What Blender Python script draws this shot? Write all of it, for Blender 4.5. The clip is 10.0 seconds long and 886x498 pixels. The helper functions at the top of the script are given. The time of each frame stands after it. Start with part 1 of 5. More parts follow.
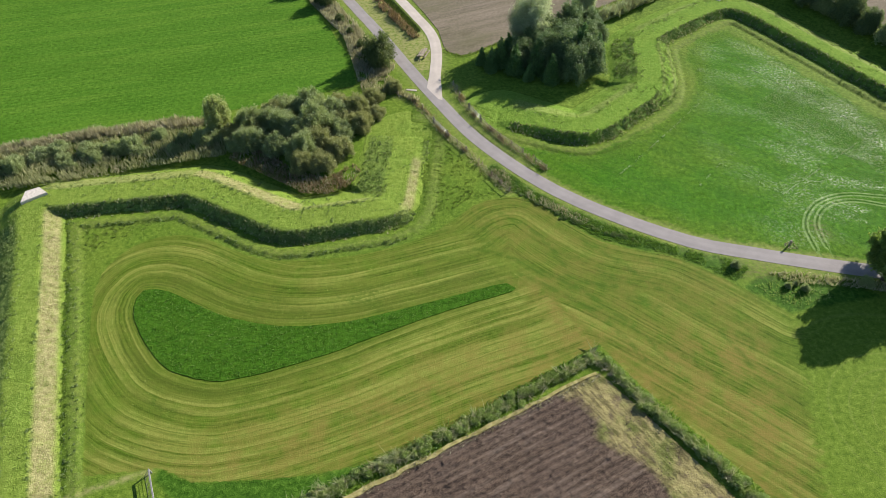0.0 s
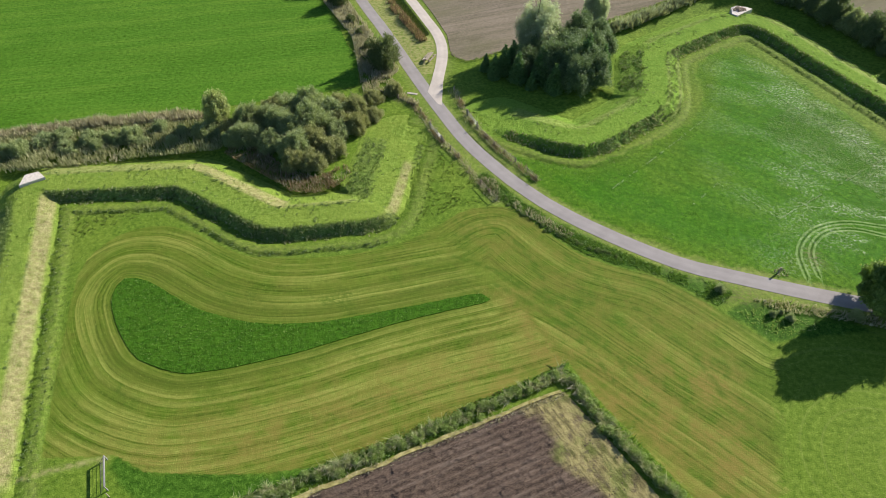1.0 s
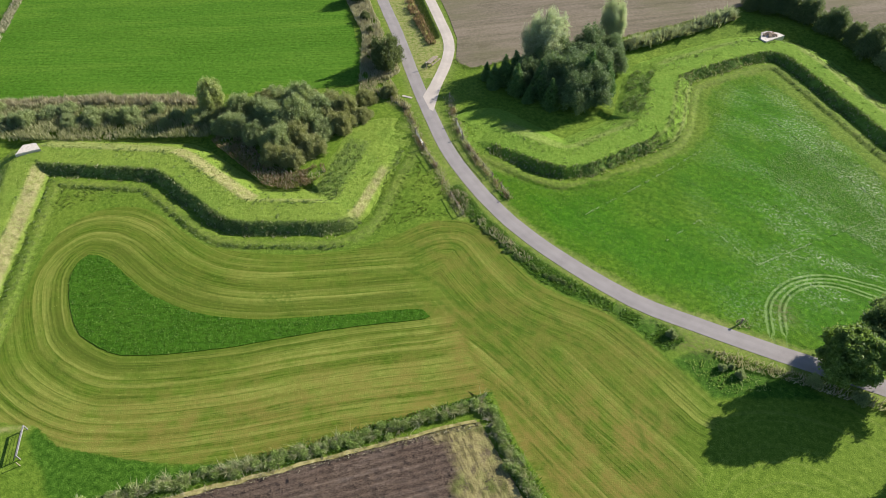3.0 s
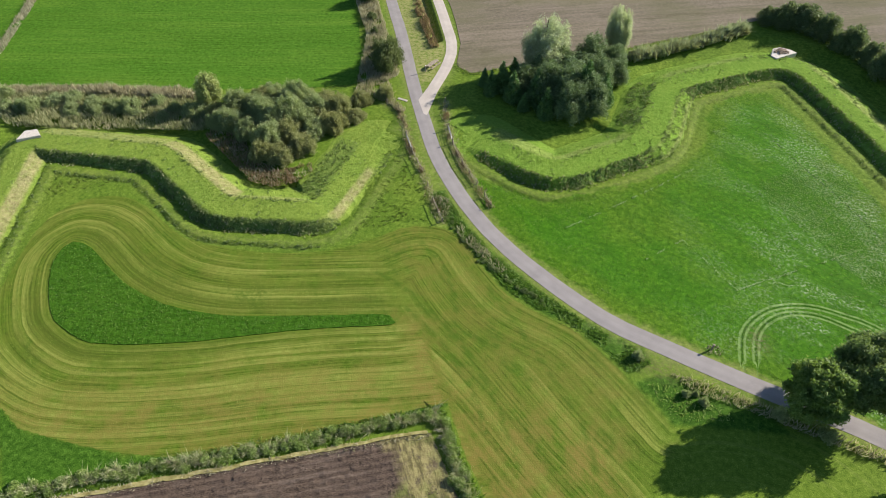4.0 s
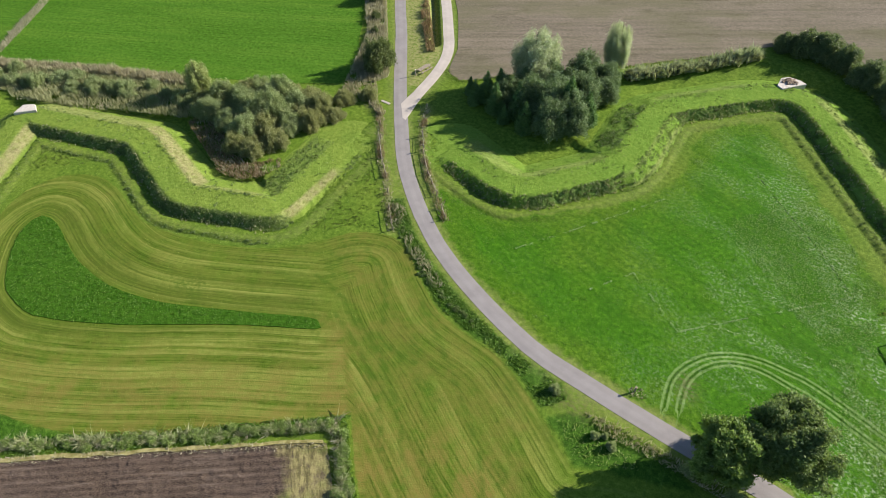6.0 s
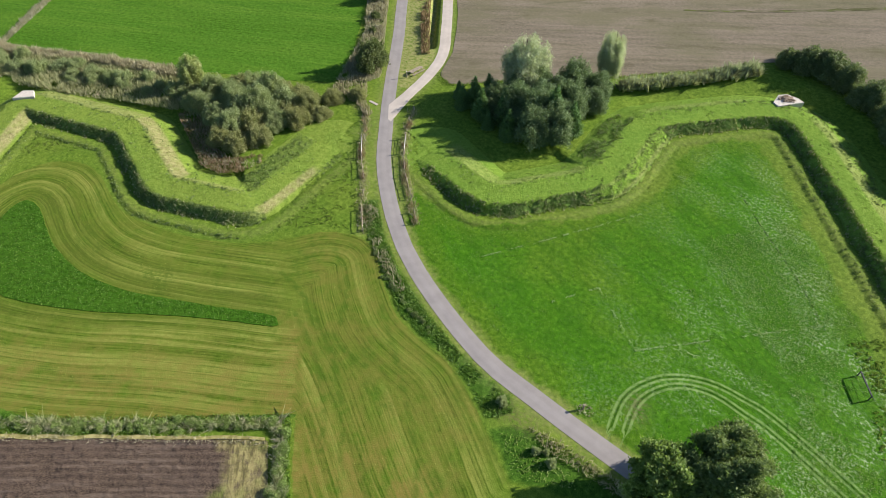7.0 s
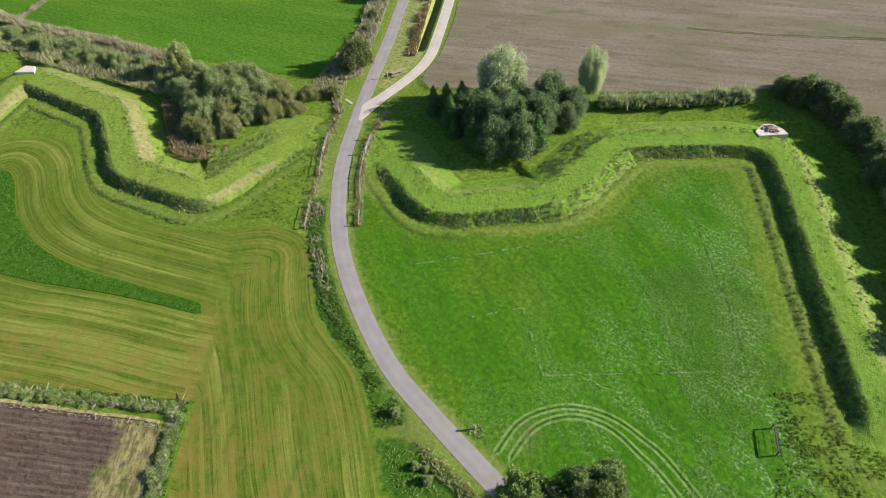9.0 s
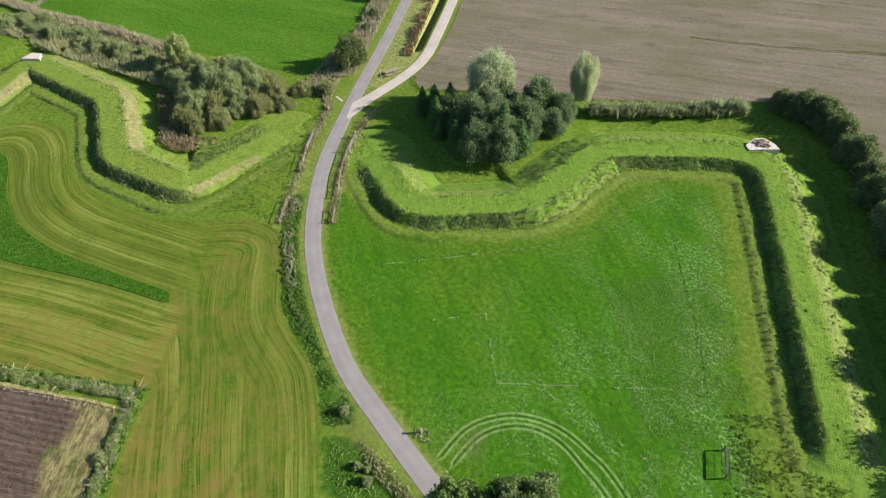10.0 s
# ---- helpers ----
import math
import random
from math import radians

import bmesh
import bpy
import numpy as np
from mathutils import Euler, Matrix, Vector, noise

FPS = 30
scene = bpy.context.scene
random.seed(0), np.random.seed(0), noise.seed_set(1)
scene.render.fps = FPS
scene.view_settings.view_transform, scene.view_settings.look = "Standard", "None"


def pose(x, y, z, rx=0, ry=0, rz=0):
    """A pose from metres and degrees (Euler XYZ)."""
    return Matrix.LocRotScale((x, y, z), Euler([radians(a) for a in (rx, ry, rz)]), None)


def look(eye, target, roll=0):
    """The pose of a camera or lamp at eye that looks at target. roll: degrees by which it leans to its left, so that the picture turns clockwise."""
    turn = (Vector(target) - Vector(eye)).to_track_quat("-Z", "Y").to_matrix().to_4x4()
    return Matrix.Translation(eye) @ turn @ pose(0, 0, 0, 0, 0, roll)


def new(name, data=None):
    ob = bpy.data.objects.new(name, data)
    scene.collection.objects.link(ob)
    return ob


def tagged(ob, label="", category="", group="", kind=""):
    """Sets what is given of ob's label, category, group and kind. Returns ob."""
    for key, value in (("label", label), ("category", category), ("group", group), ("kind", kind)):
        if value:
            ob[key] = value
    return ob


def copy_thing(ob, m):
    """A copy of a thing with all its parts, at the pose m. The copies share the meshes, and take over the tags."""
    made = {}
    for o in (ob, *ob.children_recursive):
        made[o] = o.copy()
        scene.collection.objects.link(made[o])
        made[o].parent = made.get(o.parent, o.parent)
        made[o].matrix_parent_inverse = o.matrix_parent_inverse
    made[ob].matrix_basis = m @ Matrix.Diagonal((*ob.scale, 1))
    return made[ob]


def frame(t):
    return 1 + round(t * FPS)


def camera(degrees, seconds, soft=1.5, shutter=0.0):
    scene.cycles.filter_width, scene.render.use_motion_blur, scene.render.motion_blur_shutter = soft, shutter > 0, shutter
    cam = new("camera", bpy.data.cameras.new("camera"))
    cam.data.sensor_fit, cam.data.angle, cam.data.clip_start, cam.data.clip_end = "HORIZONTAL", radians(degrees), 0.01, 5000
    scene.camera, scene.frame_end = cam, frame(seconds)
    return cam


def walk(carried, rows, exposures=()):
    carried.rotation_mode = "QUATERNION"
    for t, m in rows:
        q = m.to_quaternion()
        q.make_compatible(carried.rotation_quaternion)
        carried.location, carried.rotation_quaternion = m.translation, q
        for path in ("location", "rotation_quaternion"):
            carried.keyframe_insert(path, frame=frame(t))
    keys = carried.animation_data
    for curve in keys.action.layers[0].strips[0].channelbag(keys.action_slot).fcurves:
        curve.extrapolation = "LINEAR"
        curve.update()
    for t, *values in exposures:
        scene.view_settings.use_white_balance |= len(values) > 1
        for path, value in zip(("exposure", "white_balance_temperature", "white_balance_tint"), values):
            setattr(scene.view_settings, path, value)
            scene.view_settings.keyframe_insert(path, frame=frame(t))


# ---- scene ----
cam = camera(71.0, 10.0, soft=0.8)
PATH = [
    (0, (1.037, -1.465, 74.005), (0.97, -0.122, 72.524), -2.2),
    (0.5, (4.656, -0.989, 73.624), (4.545, 0.359, 72.15), -2.0),
    (1, (9.207, 0.017, 73.569), (9.04, 1.361, 72.097), -2.0),
    (1.5, (13.353, 1.188, 73.437), (13.135, 2.526, 71.966), -2.1),
    (2, (17.558, 2.665, 73.512), (17.291, 3.993, 72.041), -2.0),
    (2.5, (21.386, 4.229, 73.644), (21.075, 5.544, 72.169), -2.0),
    (2.7, (22.915, 4.991, 73.709), (22.587, 6.299, 72.232), -2.0),
    (4, (33.427, 9.807, 73.925), (32.979, 11.078, 72.447), -1.9),
    (4.5, (37.164, 11.751, 73.985), (36.676, 13.005, 72.506), -1.9),
    (5, (41.235, 14.083, 74.03), (40.702, 15.319, 72.551), -2.0),
    (5.5, (45.071, 16.33, 74.186), (44.499, 17.547, 72.706), -2.0),
    (6.8, (55.381, 23.132, 74.569), (54.713, 24.294, 73.084), -1.7),
    (7, (57.089, 24.16, 74.483), (56.404, 25.314, 73.0), -1.7),
    (7.5, (60.87, 26.788, 74.505), (60.151, 27.922, 73.023), -1.8),
    (8, (64.839, 29.716, 74.558), (64.083, 30.826, 73.075), -1.8),
    (8.5, (68.566, 32.583, 74.573), (67.775, 33.668, 73.091), -1.8),
    (9, (72.23, 35.743, 74.85), (71.406, 36.799, 73.365), -1.8),
    (9.5, (75.584, 38.599, 74.811), (74.727, 39.63, 73.326), -1.8),
    (10, (79.231, 41.918, 74.783), (78.338, 42.917, 73.299), -1.9),
]
walk(cam, [(t, look(eye, target, roll)) for t, eye, target, roll in PATH])

# ---- light ----
SUN_AZ, SUN_EL = radians(42.0), radians(25.0)
sun_way = Vector((math.cos(SUN_AZ) * math.cos(SUN_EL), math.sin(SUN_AZ) * math.cos(SUN_EL), math.sin(SUN_EL)))
sky = bpy.data.worlds.new("sky")
scene.world = sky
sky.use_nodes = True
sky_tex = sky.node_tree.nodes.new("ShaderNodeTexSky")
sky_tex.sky_type, sky_tex.sun_disc = "NISHITA", False
sky_tex.sun_elevation, sky_tex.sun_rotation = SUN_EL, math.pi / 2 - SUN_AZ
sky_tex.dust_density, sky_tex.air_density, sky_tex.ozone_density = 0.5, 1.0, 3.0
sky_bg = sky.node_tree.nodes["Background"]
sky_bg.inputs["Strength"].default_value = 0.066
sky.node_tree.links.new(sky_tex.outputs["Color"], sky_bg.inputs["Color"])
sun_lamp = bpy.data.lights.new("sun", "SUN")
sun_lamp.energy, sun_lamp.angle, sun_lamp.color = 5.0, radians(0.53), (1.0, 0.915, 0.80)
new("sun", sun_lamp).matrix_basis = look(sun_way * 300, (0, 0, 0))
scene.view_settings.exposure = 1.03


# ---- material tools ----
class Mat:
    """A node material written as nested calls."""

    def __init__(self, name, rough=0.9, spec=0.2):
        self.m = bpy.data.materials.new(name)
        self.m.use_nodes = True
        self.t = self.m.node_tree
        self.b = self.t.nodes["Principled BSDF"]
        self.b.inputs["Roughness"].default_value = rough
        self.b.inputs["Specular IOR Level"].default_value = spec
        self.geo = self.t.nodes.new("ShaderNodeNewGeometry")
        self.pos = self.geo.outputs["Position"]

    def put(self, socket, value):
        if hasattr(value, "is_output"):
            self.t.links.new(value, socket)
        elif isinstance(value, tuple) and len(value) == 3 and socket.type == "RGBA":
            socket.default_value = (*value, 1)
        else:
            socket.default_value = value

    def attr(self, name):
        n = self.t.nodes.new("ShaderNodeAttribute")
        n.attribute_name = name
        return n.outputs["Fac"]

    def island(self):
        return self.geo.outputs["Random Per Island"]

    def chance(self):
        return self.t.nodes.new("ShaderNodeObjectInfo").outputs["Random"]

    def math(self, op, a, b=0.0, c=0.0):
        n = self.t.nodes.new("ShaderNodeMath")
        n.operation = op
        for s, v in zip(n.inputs, (a, b, c)):
            self.put(s, v)
        return n.outputs[0]

    def step(self, v, lo, hi, a=0.0, b=1.0):
        n = self.t.nodes.new("ShaderNodeMapRange")
        n.interpolation_type = "SMOOTHSTEP"
        for s, x in zip(n.inputs, (v, lo, hi, a, b)):
            self.put(s, x)
        return n.outputs[0]

    def mix(self, f, a, b, kind="MIX"):
        n = self.t.nodes.new("ShaderNodeMix")
        n.data_type, n.blend_type = "RGBA", kind
        self.put(n.inputs["Factor"], f)
        self.put(n.inputs[6], a)
        self.put(n.inputs[7], b)
        return n.outputs[2]

    def noise(self, scale, detail=3.0, vec=None, rough=0.55, warp=0.0):
        n = self.t.nodes.new("ShaderNodeTexNoise")
        self.put(n.inputs["Vector"], vec or self.pos)
        n.inputs["Scale"].default_value, n.inputs["Detail"].default_value = scale, detail
        n.inputs["Roughness"].default_value, n.inputs["Distortion"].default_value = rough, warp
        return n.outputs["Fac"]

    def hashed(self, v):
        n = self.t.nodes.new("ShaderNodeTexWhiteNoise")
        n.noise_dimensions = "1D"
        self.put(n.inputs["W"], v)
        return n.outputs["Value"]

    def along(self, angle, sx, sy):
        """Position turned by -angle degrees about z and scaled along and across."""
        n = self.t.nodes.new("ShaderNodeMapping")
        n.vector_type = "TEXTURE"
        self.put(n.inputs["Vector"], self.pos)
        n.inputs["Rotation"].default_value = (0, 0, radians(angle))
        n.inputs["Scale"].default_value = (1 / sx, 1 / sy, 1)
        return n.outputs["Vector"]

    def vec(self, x, y, z=0.0):
        n = self.t.nodes.new("ShaderNodeCombineXYZ")
        for s, v in zip(n.inputs, (x, y, z)):
            self.put(s, v)
        return n.outputs[0]

    def xyz(self, i):
        n = self.t.nodes.new("ShaderNodeSeparateXYZ")
        self.put(n.inputs[0], self.pos)
        return n.outputs[i]

    def bump(self, height, strength=1.0, distance=0.1):
        n = self.t.nodes.new("ShaderNodeBump")
        self.put(n.inputs["Height"], height)
        n.inputs["Strength"].default_value, n.inputs["Distance"].default_value = strength, distance
        self.t.links.new(n.outputs[0], self.b.inputs["Normal"])

    def done(self, colour):
        self.put(self.b.inputs["Base Color"], colour)
        return self.m


def leaf_material(name, dark, light, seethrough=0.25, rough=0.6, spec=0.3):
    m = Mat(name, rough, spec)
    c = m.mix(m.island(), dark, light)
    c = m.mix(m.math("MULTIPLY", m.chance(), 0.25), c, m.mix(m.island(), (dark[0] * 1.25, dark[1] * 1.1, dark[2] * 0.9), (light[0] * 1.15, light[1], light[2] * 0.75)))
    c = m.mix(m.step(m.noise(0.6, 2), 0.4, 0.75, 0.0, 0.3), c, tuple(0.6 * v for v in dark))
    tr = m.t.nodes.new("ShaderNodeBsdfTranslucent")
    m.put(tr.inputs["Color"], m.mix(0.5, c, (light[0] * 1.2, light[1] * 1.3, light[2] * 0.6)))
    sh = m.t.nodes.new("ShaderNodeMixShader")
    sh.inputs[0].default_value = seethrough
    m.t.links.new(m.b.outputs[0], sh.inputs[1])
    m.t.links.new(tr.outputs[0], sh.inputs[2])
    m.t.links.new(sh.outputs[0], m.t.nodes["Material Output"].inputs["Surface"])
    return m.done(c)


def plain_material(name, a, b, scale=2.0, rough=0.85, spec=0.25, bump=0.3, metal=0.0):
    m = Mat(name, rough, spec)
    m.b.inputs["Metallic"].default_value = metal
    n = m.noise(scale, 5)
    m.bump(m.noise(scale * 6, 3), bump, 0.02)
    return m.done(m.mix(m.step(n, 0.3, 0.7), a, b))


# ---- grass colours ----
STRAW = (0.31, 0.29, 0.13)


def blades(m, coarse=1.4, fine=7.0):
    """Sward texture: uneven tufts and a finer grain, 0 to 1."""
    mottle = m.noise(coarse, 4, rough=0.62)
    grain = m.noise(fine, 2, rough=0.6)
    return m.math("ADD", m.math("MULTIPLY", mottle, 0.5), m.math("MULTIPLY", grain, 0.5))


def sward(m, v, dark, mid, light, depth=1.0):
    """Dark gaps, mid green and light tips by the sward texture; depth widens or narrows their contrast."""
    dark, light = (tuple(p + (q * k - p) * depth for p, q in zip(mid, c)) for c, k in ((dark, 0.75), (light, 1.2)))
    c = m.mix(m.step(v, 0.38, 0.51), dark, mid)
    return m.mix(m.step(v, 0.5, 0.64), c, light)


def swaths(m, q, width, px, py):
    """Mower's passes along a distance q: each pass has its own tone, a crisp edge and fine streaks along its run."""
    q = m.math("ADD", q, m.step(m.noise(0.12, 3), 0.25, 0.75, -0.08, 0.08))
    cell = m.math("DIVIDE", q, width)
    turn, across = m.math("FLOOR", cell), m.math("FRACT", cell)
    fade = m.noise(1.0, 3, m.vec(m.math("MULTIPLY", q, 0.12), m.math("MULTIPLY", px, 3.0), m.math("MULTIPLY", py, 3.0)), 0.6)
    tone = m.math("ADD", m.math("MULTIPLY", m.hashed(turn), 0.5), m.math("MULTIPLY", fade, 0.85))
    lean = m.math("MULTIPLY", m.math("SUBTRACT", across, 0.5), 0.3)
    tone = m.math("ADD", tone, lean)
    edge = m.step(m.math("ABSOLUTE", m.math("SUBTRACT", across, 0.5)), 0.42, 0.49)
    streak = m.noise(1.0, 4, m.vec(m.math("MULTIPLY", q, 3.2), m.math("MULTIPLY", px, 3.0), m.math("MULTIPLY", py, 3.0)), 0.72)
    return tone, edge, streak


def ground_material():
    m = Mat("meadow_grass", 0.8, 0.05)
    v = blades(m)
    patch, wide = m.noise(0.11, 5, rough=0.6), m.noise(0.035, 3)
    base = sward(m, v, (0.046, 0.096, 0.010), (0.095, 0.165, 0.018), (0.165, 0.245, 0.035), 0.7)
    base = m.mix(m.step(patch, 0.4, 0.65, 0.0, 0.55), base, sward(m, v, (0.060, 0.107, 0.012), (0.135, 0.196, 0.025), (0.215, 0.270, 0.052), 0.7))
    # close grass beyond the last swath, with faint curved lines
    lawn = sward(m, v, (0.055, 0.110, 0.010), (0.108, 0.176, 0.018), (0.180, 0.245, 0.040), 0.65)
    rings = m.noise(1.0, 4, m.vec(m.math("MULTIPLY", m.attr("rings"), 1.1), 0.0, 0.0), 0.6)
    lawn = m.mix(m.step(rings, 0.52, 0.66, 0.0, 0.2), lawn, (0.235, 0.265, 0.075))
    lawn = m.mix(m.step(rings, 0.34, 0.46, 0.2, 0.0), lawn, (0.066, 0.115, 0.014))
    base = m.mix(m.attr("lawn"), base, lawn)
    # deep green aftermath between swaths and hedge
    base = m.mix(m.attr("deep"), base, sward(m, v, (0.018, 0.058, 0.006), (0.042, 0.106, 0.010), (0.09, 0.172, 0.022), 0.85))
    # pale weathered grass
    base = m.mix(m.math("MULTIPLY", m.attr("dry"), m.step(m.noise(1.3, 6, rough=0.7), 0.3, 0.65)), base, STRAW)
    # the meadow east of the lane: deeper green, paler where it is trodden
    lush = sward(m, v, (0.020, 0.084, 0.003), (0.047, 0.150, 0.006), (0.104, 0.236, 0.014), 0.65)
    thin = sward(m, v, (0.050, 0.096, 0.008), (0.110, 0.178, 0.014), (0.200, 0.270, 0.034), 0.8)
    lush = m.mix(m.step(m.math("ADD", wide, m.math("MULTIPLY", patch, 0.5)), 0.72, 0.95, 0.0, 0.4), lush, thin)
    lush = m.mix(m.math("MULTIPLY", m.step(m.noise(0.6, 5, m.along(-33, 0.16, 1), 0.65), 0.45, 0.66), 0.5), lush, (0.027, 0.098, 0.005))
    lush = m.mix(m.step(m.math("ADD", m.attr("right_edge"), m.step(m.noise(0.2, 4), 0.2, 0.8, -2.0, 2.0)), -5.5, -1.0, 0.0, 0.3), lush, thin)
    sheen_flecks = m.math("MULTIPLY", m.step(m.noise(2.3, 6, rough=0.75), 0.5, 0.6), m.step(m.noise(0.16, 5, m.along(-33, 0.5, 1), 0.65), 0.44, 0.6))
    shine = m.math("MULTIPLY", m.math("MULTIPLY", sheen_flecks, m.attr("clover")), m.step(m.attr("right_edge"), -1.5, 0.0, 0.7, 0.0))
    m.put(m.b.inputs["Specular IOR Level"], m.math("ADD", 0.05, shine))
    m.put(m.b.inputs["Roughness"], m.math("SUBTRACT", 0.8, m.math("MULTIPLY", shine, 0.4)))
    # besides clover, the sheen of sunlit grass is put into this pale colour
    lush = m.mix(m.math("MULTIPLY", sheen_flecks, m.math("MULTIPLY", m.attr("clover"), 0.75)), lush, (0.22, 0.345, 0.125))
    edge = m.math("ADD", m.attr("right_edge"), m.step(m.noise(0.3, 6, rough=0.65), 0.25, 0.75, -1.1, 0.8))
    col = m.mix(m.step(edge, -0.6, 0.6, 1.0, 0.0), base, lush)
    # mown swaths: rings round the tongue, rings along the border, straight runs
    px, py = m.math("MULTIPLY", m.xyz(0), 0.02), m.math("MULTIPLY", m.xyz(1), 0.02)
    sets = [swaths(m, m.attr(a), w, px, py) for a, w in (("swath", 1.3), ("swath_border", 1.7), ("swath_straight", 1.4))]
    tone, line, streak = (m.mix(m.attr("straight_mix"), m.mix(m.attr("border_mix"), a, b), c) for a, b, c in zip(*sets))
    tone, line, streak = (m.math("MULTIPLY", q, 1.0) for q in (tone, line, streak))
    south = m.attr("south")
    tone = m.math("ADD", m.math("ADD", 0.55, m.math("MULTIPLY", south, 0.07)), m.math("MULTIPLY", m.math("SUBTRACT", tone, 0.66), m.math("ADD", 0.5, m.math("MULTIPLY", m.math("MAXIMUM", south, m.attr("straight_mix")), 0.75))))
    tone = m.math("ADD", tone, m.attr("pass_tone"))
    u = m.math("ADD", m.math("MULTIPLY", v, 0.42), m.math("MULTIPLY", streak, 0.58))
    mown = sward(m, u, (0.048, 0.094, 0.008), (0.080, 0.138, 0.013), (0.128, 0.188, 0.026), 0.95)
    pale = sward(m, u, (0.120, 0.160, 0.026), (0.180, 0.222, 0.040), (0.250, 0.286, 0.070), 0.95)
    mown = m.mix(m.step(tone, 0.5, 0.78, 0.0, 0.95), mown, pale)
    mown = m.mix(m.math("MULTIPLY", line, m.step(patch, 0.4, 0.58, 0.35, 0.85)), mown, (0.066, 0.110, 0.012))
    mown = m.mix(m.step(m.noise(0.09, 5, rough=0.62), 0.5, 0.68, 0.0, 0.6), mown, sward(m, u, (0.048, 0.103, 0.008), (0.088, 0.158, 0.014), (0.140, 0.220, 0.028), 0.62))
    scuff = m.math("MULTIPLY", m.step(m.noise(0.22, 6, m.along(-35, 0.45, 1), 0.72), 0.52, 0.64), m.step(m.noise(1.8, 4, rough=0.7), 0.38, 0.58))
    mown = m.mix(m.math("MULTIPLY", scuff, m.math("SUBTRACT", 0.7, m.math("MULTIPLY", south, 0.4))), mown, (0.050, 0.112, 0.010))
    worn = m.math("MULTIPLY", m.attr("brown"), m.step(m.math("ADD", m.math("MULTIPLY", m.noise(0.3, 5, rough=0.7), 0.6), m.math("MULTIPLY", streak, 0.4)), 0.36, 0.64))
    mown = m.mix(worn, mown, (0.185, 0.156, 0.038))
    mown = m.mix(m.math("MULTIPLY", m.attr("shade_ring"), m.step(streak, 0.3, 0.7, 0.75, 0.35)), mown, (0.072, 0.100, 0.014))
    ruts = m.math("MULTIPLY", m.step(m.attr("dark_track"), 0.1, 0.7, 0.6, 0.0), m.step(m.noise(0.7, 5), 0.36, 0.58))
    mown = m.mix(ruts, mown, (0.048, 0.105, 0.009))
    edge = m.math("ADD", m.attr("mow_edge"), m.step(m.noise(1.2, 4), 0.2, 0.8, -0.18, 0.18))
    col = m.mix(m.step(edge, -0.12, 0.12, 1.0, 0.0), col, mown)
    # wheel tracks: each a pair of pale pressed lines round a dark middle
    for name in ("track_out", "track_in"):
        d = m.math("ABSOLUTE", m.attr(name))
        pressed = m.step(m.math("ABSOLUTE", m.math("SUBTRACT", d, 0.36)), 0.08, 0.24, 1.0, 0.0)
        col = m.mix(m.math("MULTIPLY", m.step(d, 0.04, 0.2, 0.7, 0.0), m.step(m.noise(0.8, 4), 0.3, 0.55, 0.3, 1.0)), col, (0.016, 0.06, 0.004))
        col = m.mix(m.math("MULTIPLY", pressed, m.step(m.noise(1.4, 5, rough=0.7), 0.34, 0.58, 0.3, 0.85)), col, (0.20, 0.31, 0.10))
    col = m.mix(m.math("MULTIPLY", m.step(m.math("ABSOLUTE", m.attr("trod")), 0.06, 0.2, 0.9, 0.0), m.step(m.noise(0.9, 4), 0.4, 0.55)), col, (0.014, 0.045, 0.004))
    earth = m.math("MULTIPLY", m.attr("earth"), m.step(m.noise(2.0, 6, rough=0.7), 0.38, 0.62))
    col = m.mix(earth, col, (0.150, 0.115, 0.065))
    m.bump(v, 1.0, 0.08)
    return m.done(col)


def rampart_material(name, tint):
    m = Mat(name, 0.9, 0.04)
    v = blades(m)
    patch = m.noise(0.2, 5)
    col = sward(m, v, (0.088, 0.150, 0.020), (0.158, 0.238, 0.036), (0.250, 0.335, 0.075), 0.42)
    col = m.mix(m.step(patch, 0.4, 0.65, 0.0, 0.6), col, sward(m, v, (0.080, 0.150, 0.020), (0.132, 0.222, 0.032), (0.212, 0.305, 0.062), 0.42))
    col = m.mix(m.step(m.noise(1.4, 4), 0.64, 0.72, 0.0, 0.3), col, (0.066, 0.130, 0.018))
    rough = sward(m, v, (0.045, 0.094, 0.018), (0.109, 0.172, 0.042), (0.242, 0.291, 0.100), 0.6)
    col = m.mix(m.math("MULTIPLY", m.attr("weeds"), 0.85), col, rough)
    col = m.mix(1.0, col, tint, "MULTIPLY")
    straw = sward(m, v, (0.18, 0.165, 0.07), (0.265, 0.24, 0.12), (0.36, 0.325, 0.18), 0.7)
    col = m.mix(m.math("MULTIPLY", m.attr("dry"), m.step(m.noise(0.9, 7, rough=0.75), 0.3, 0.6, 0.5, 1.0)), col, straw)
    m.bump(v, 1.0, 0.32)
    return m.done(col)


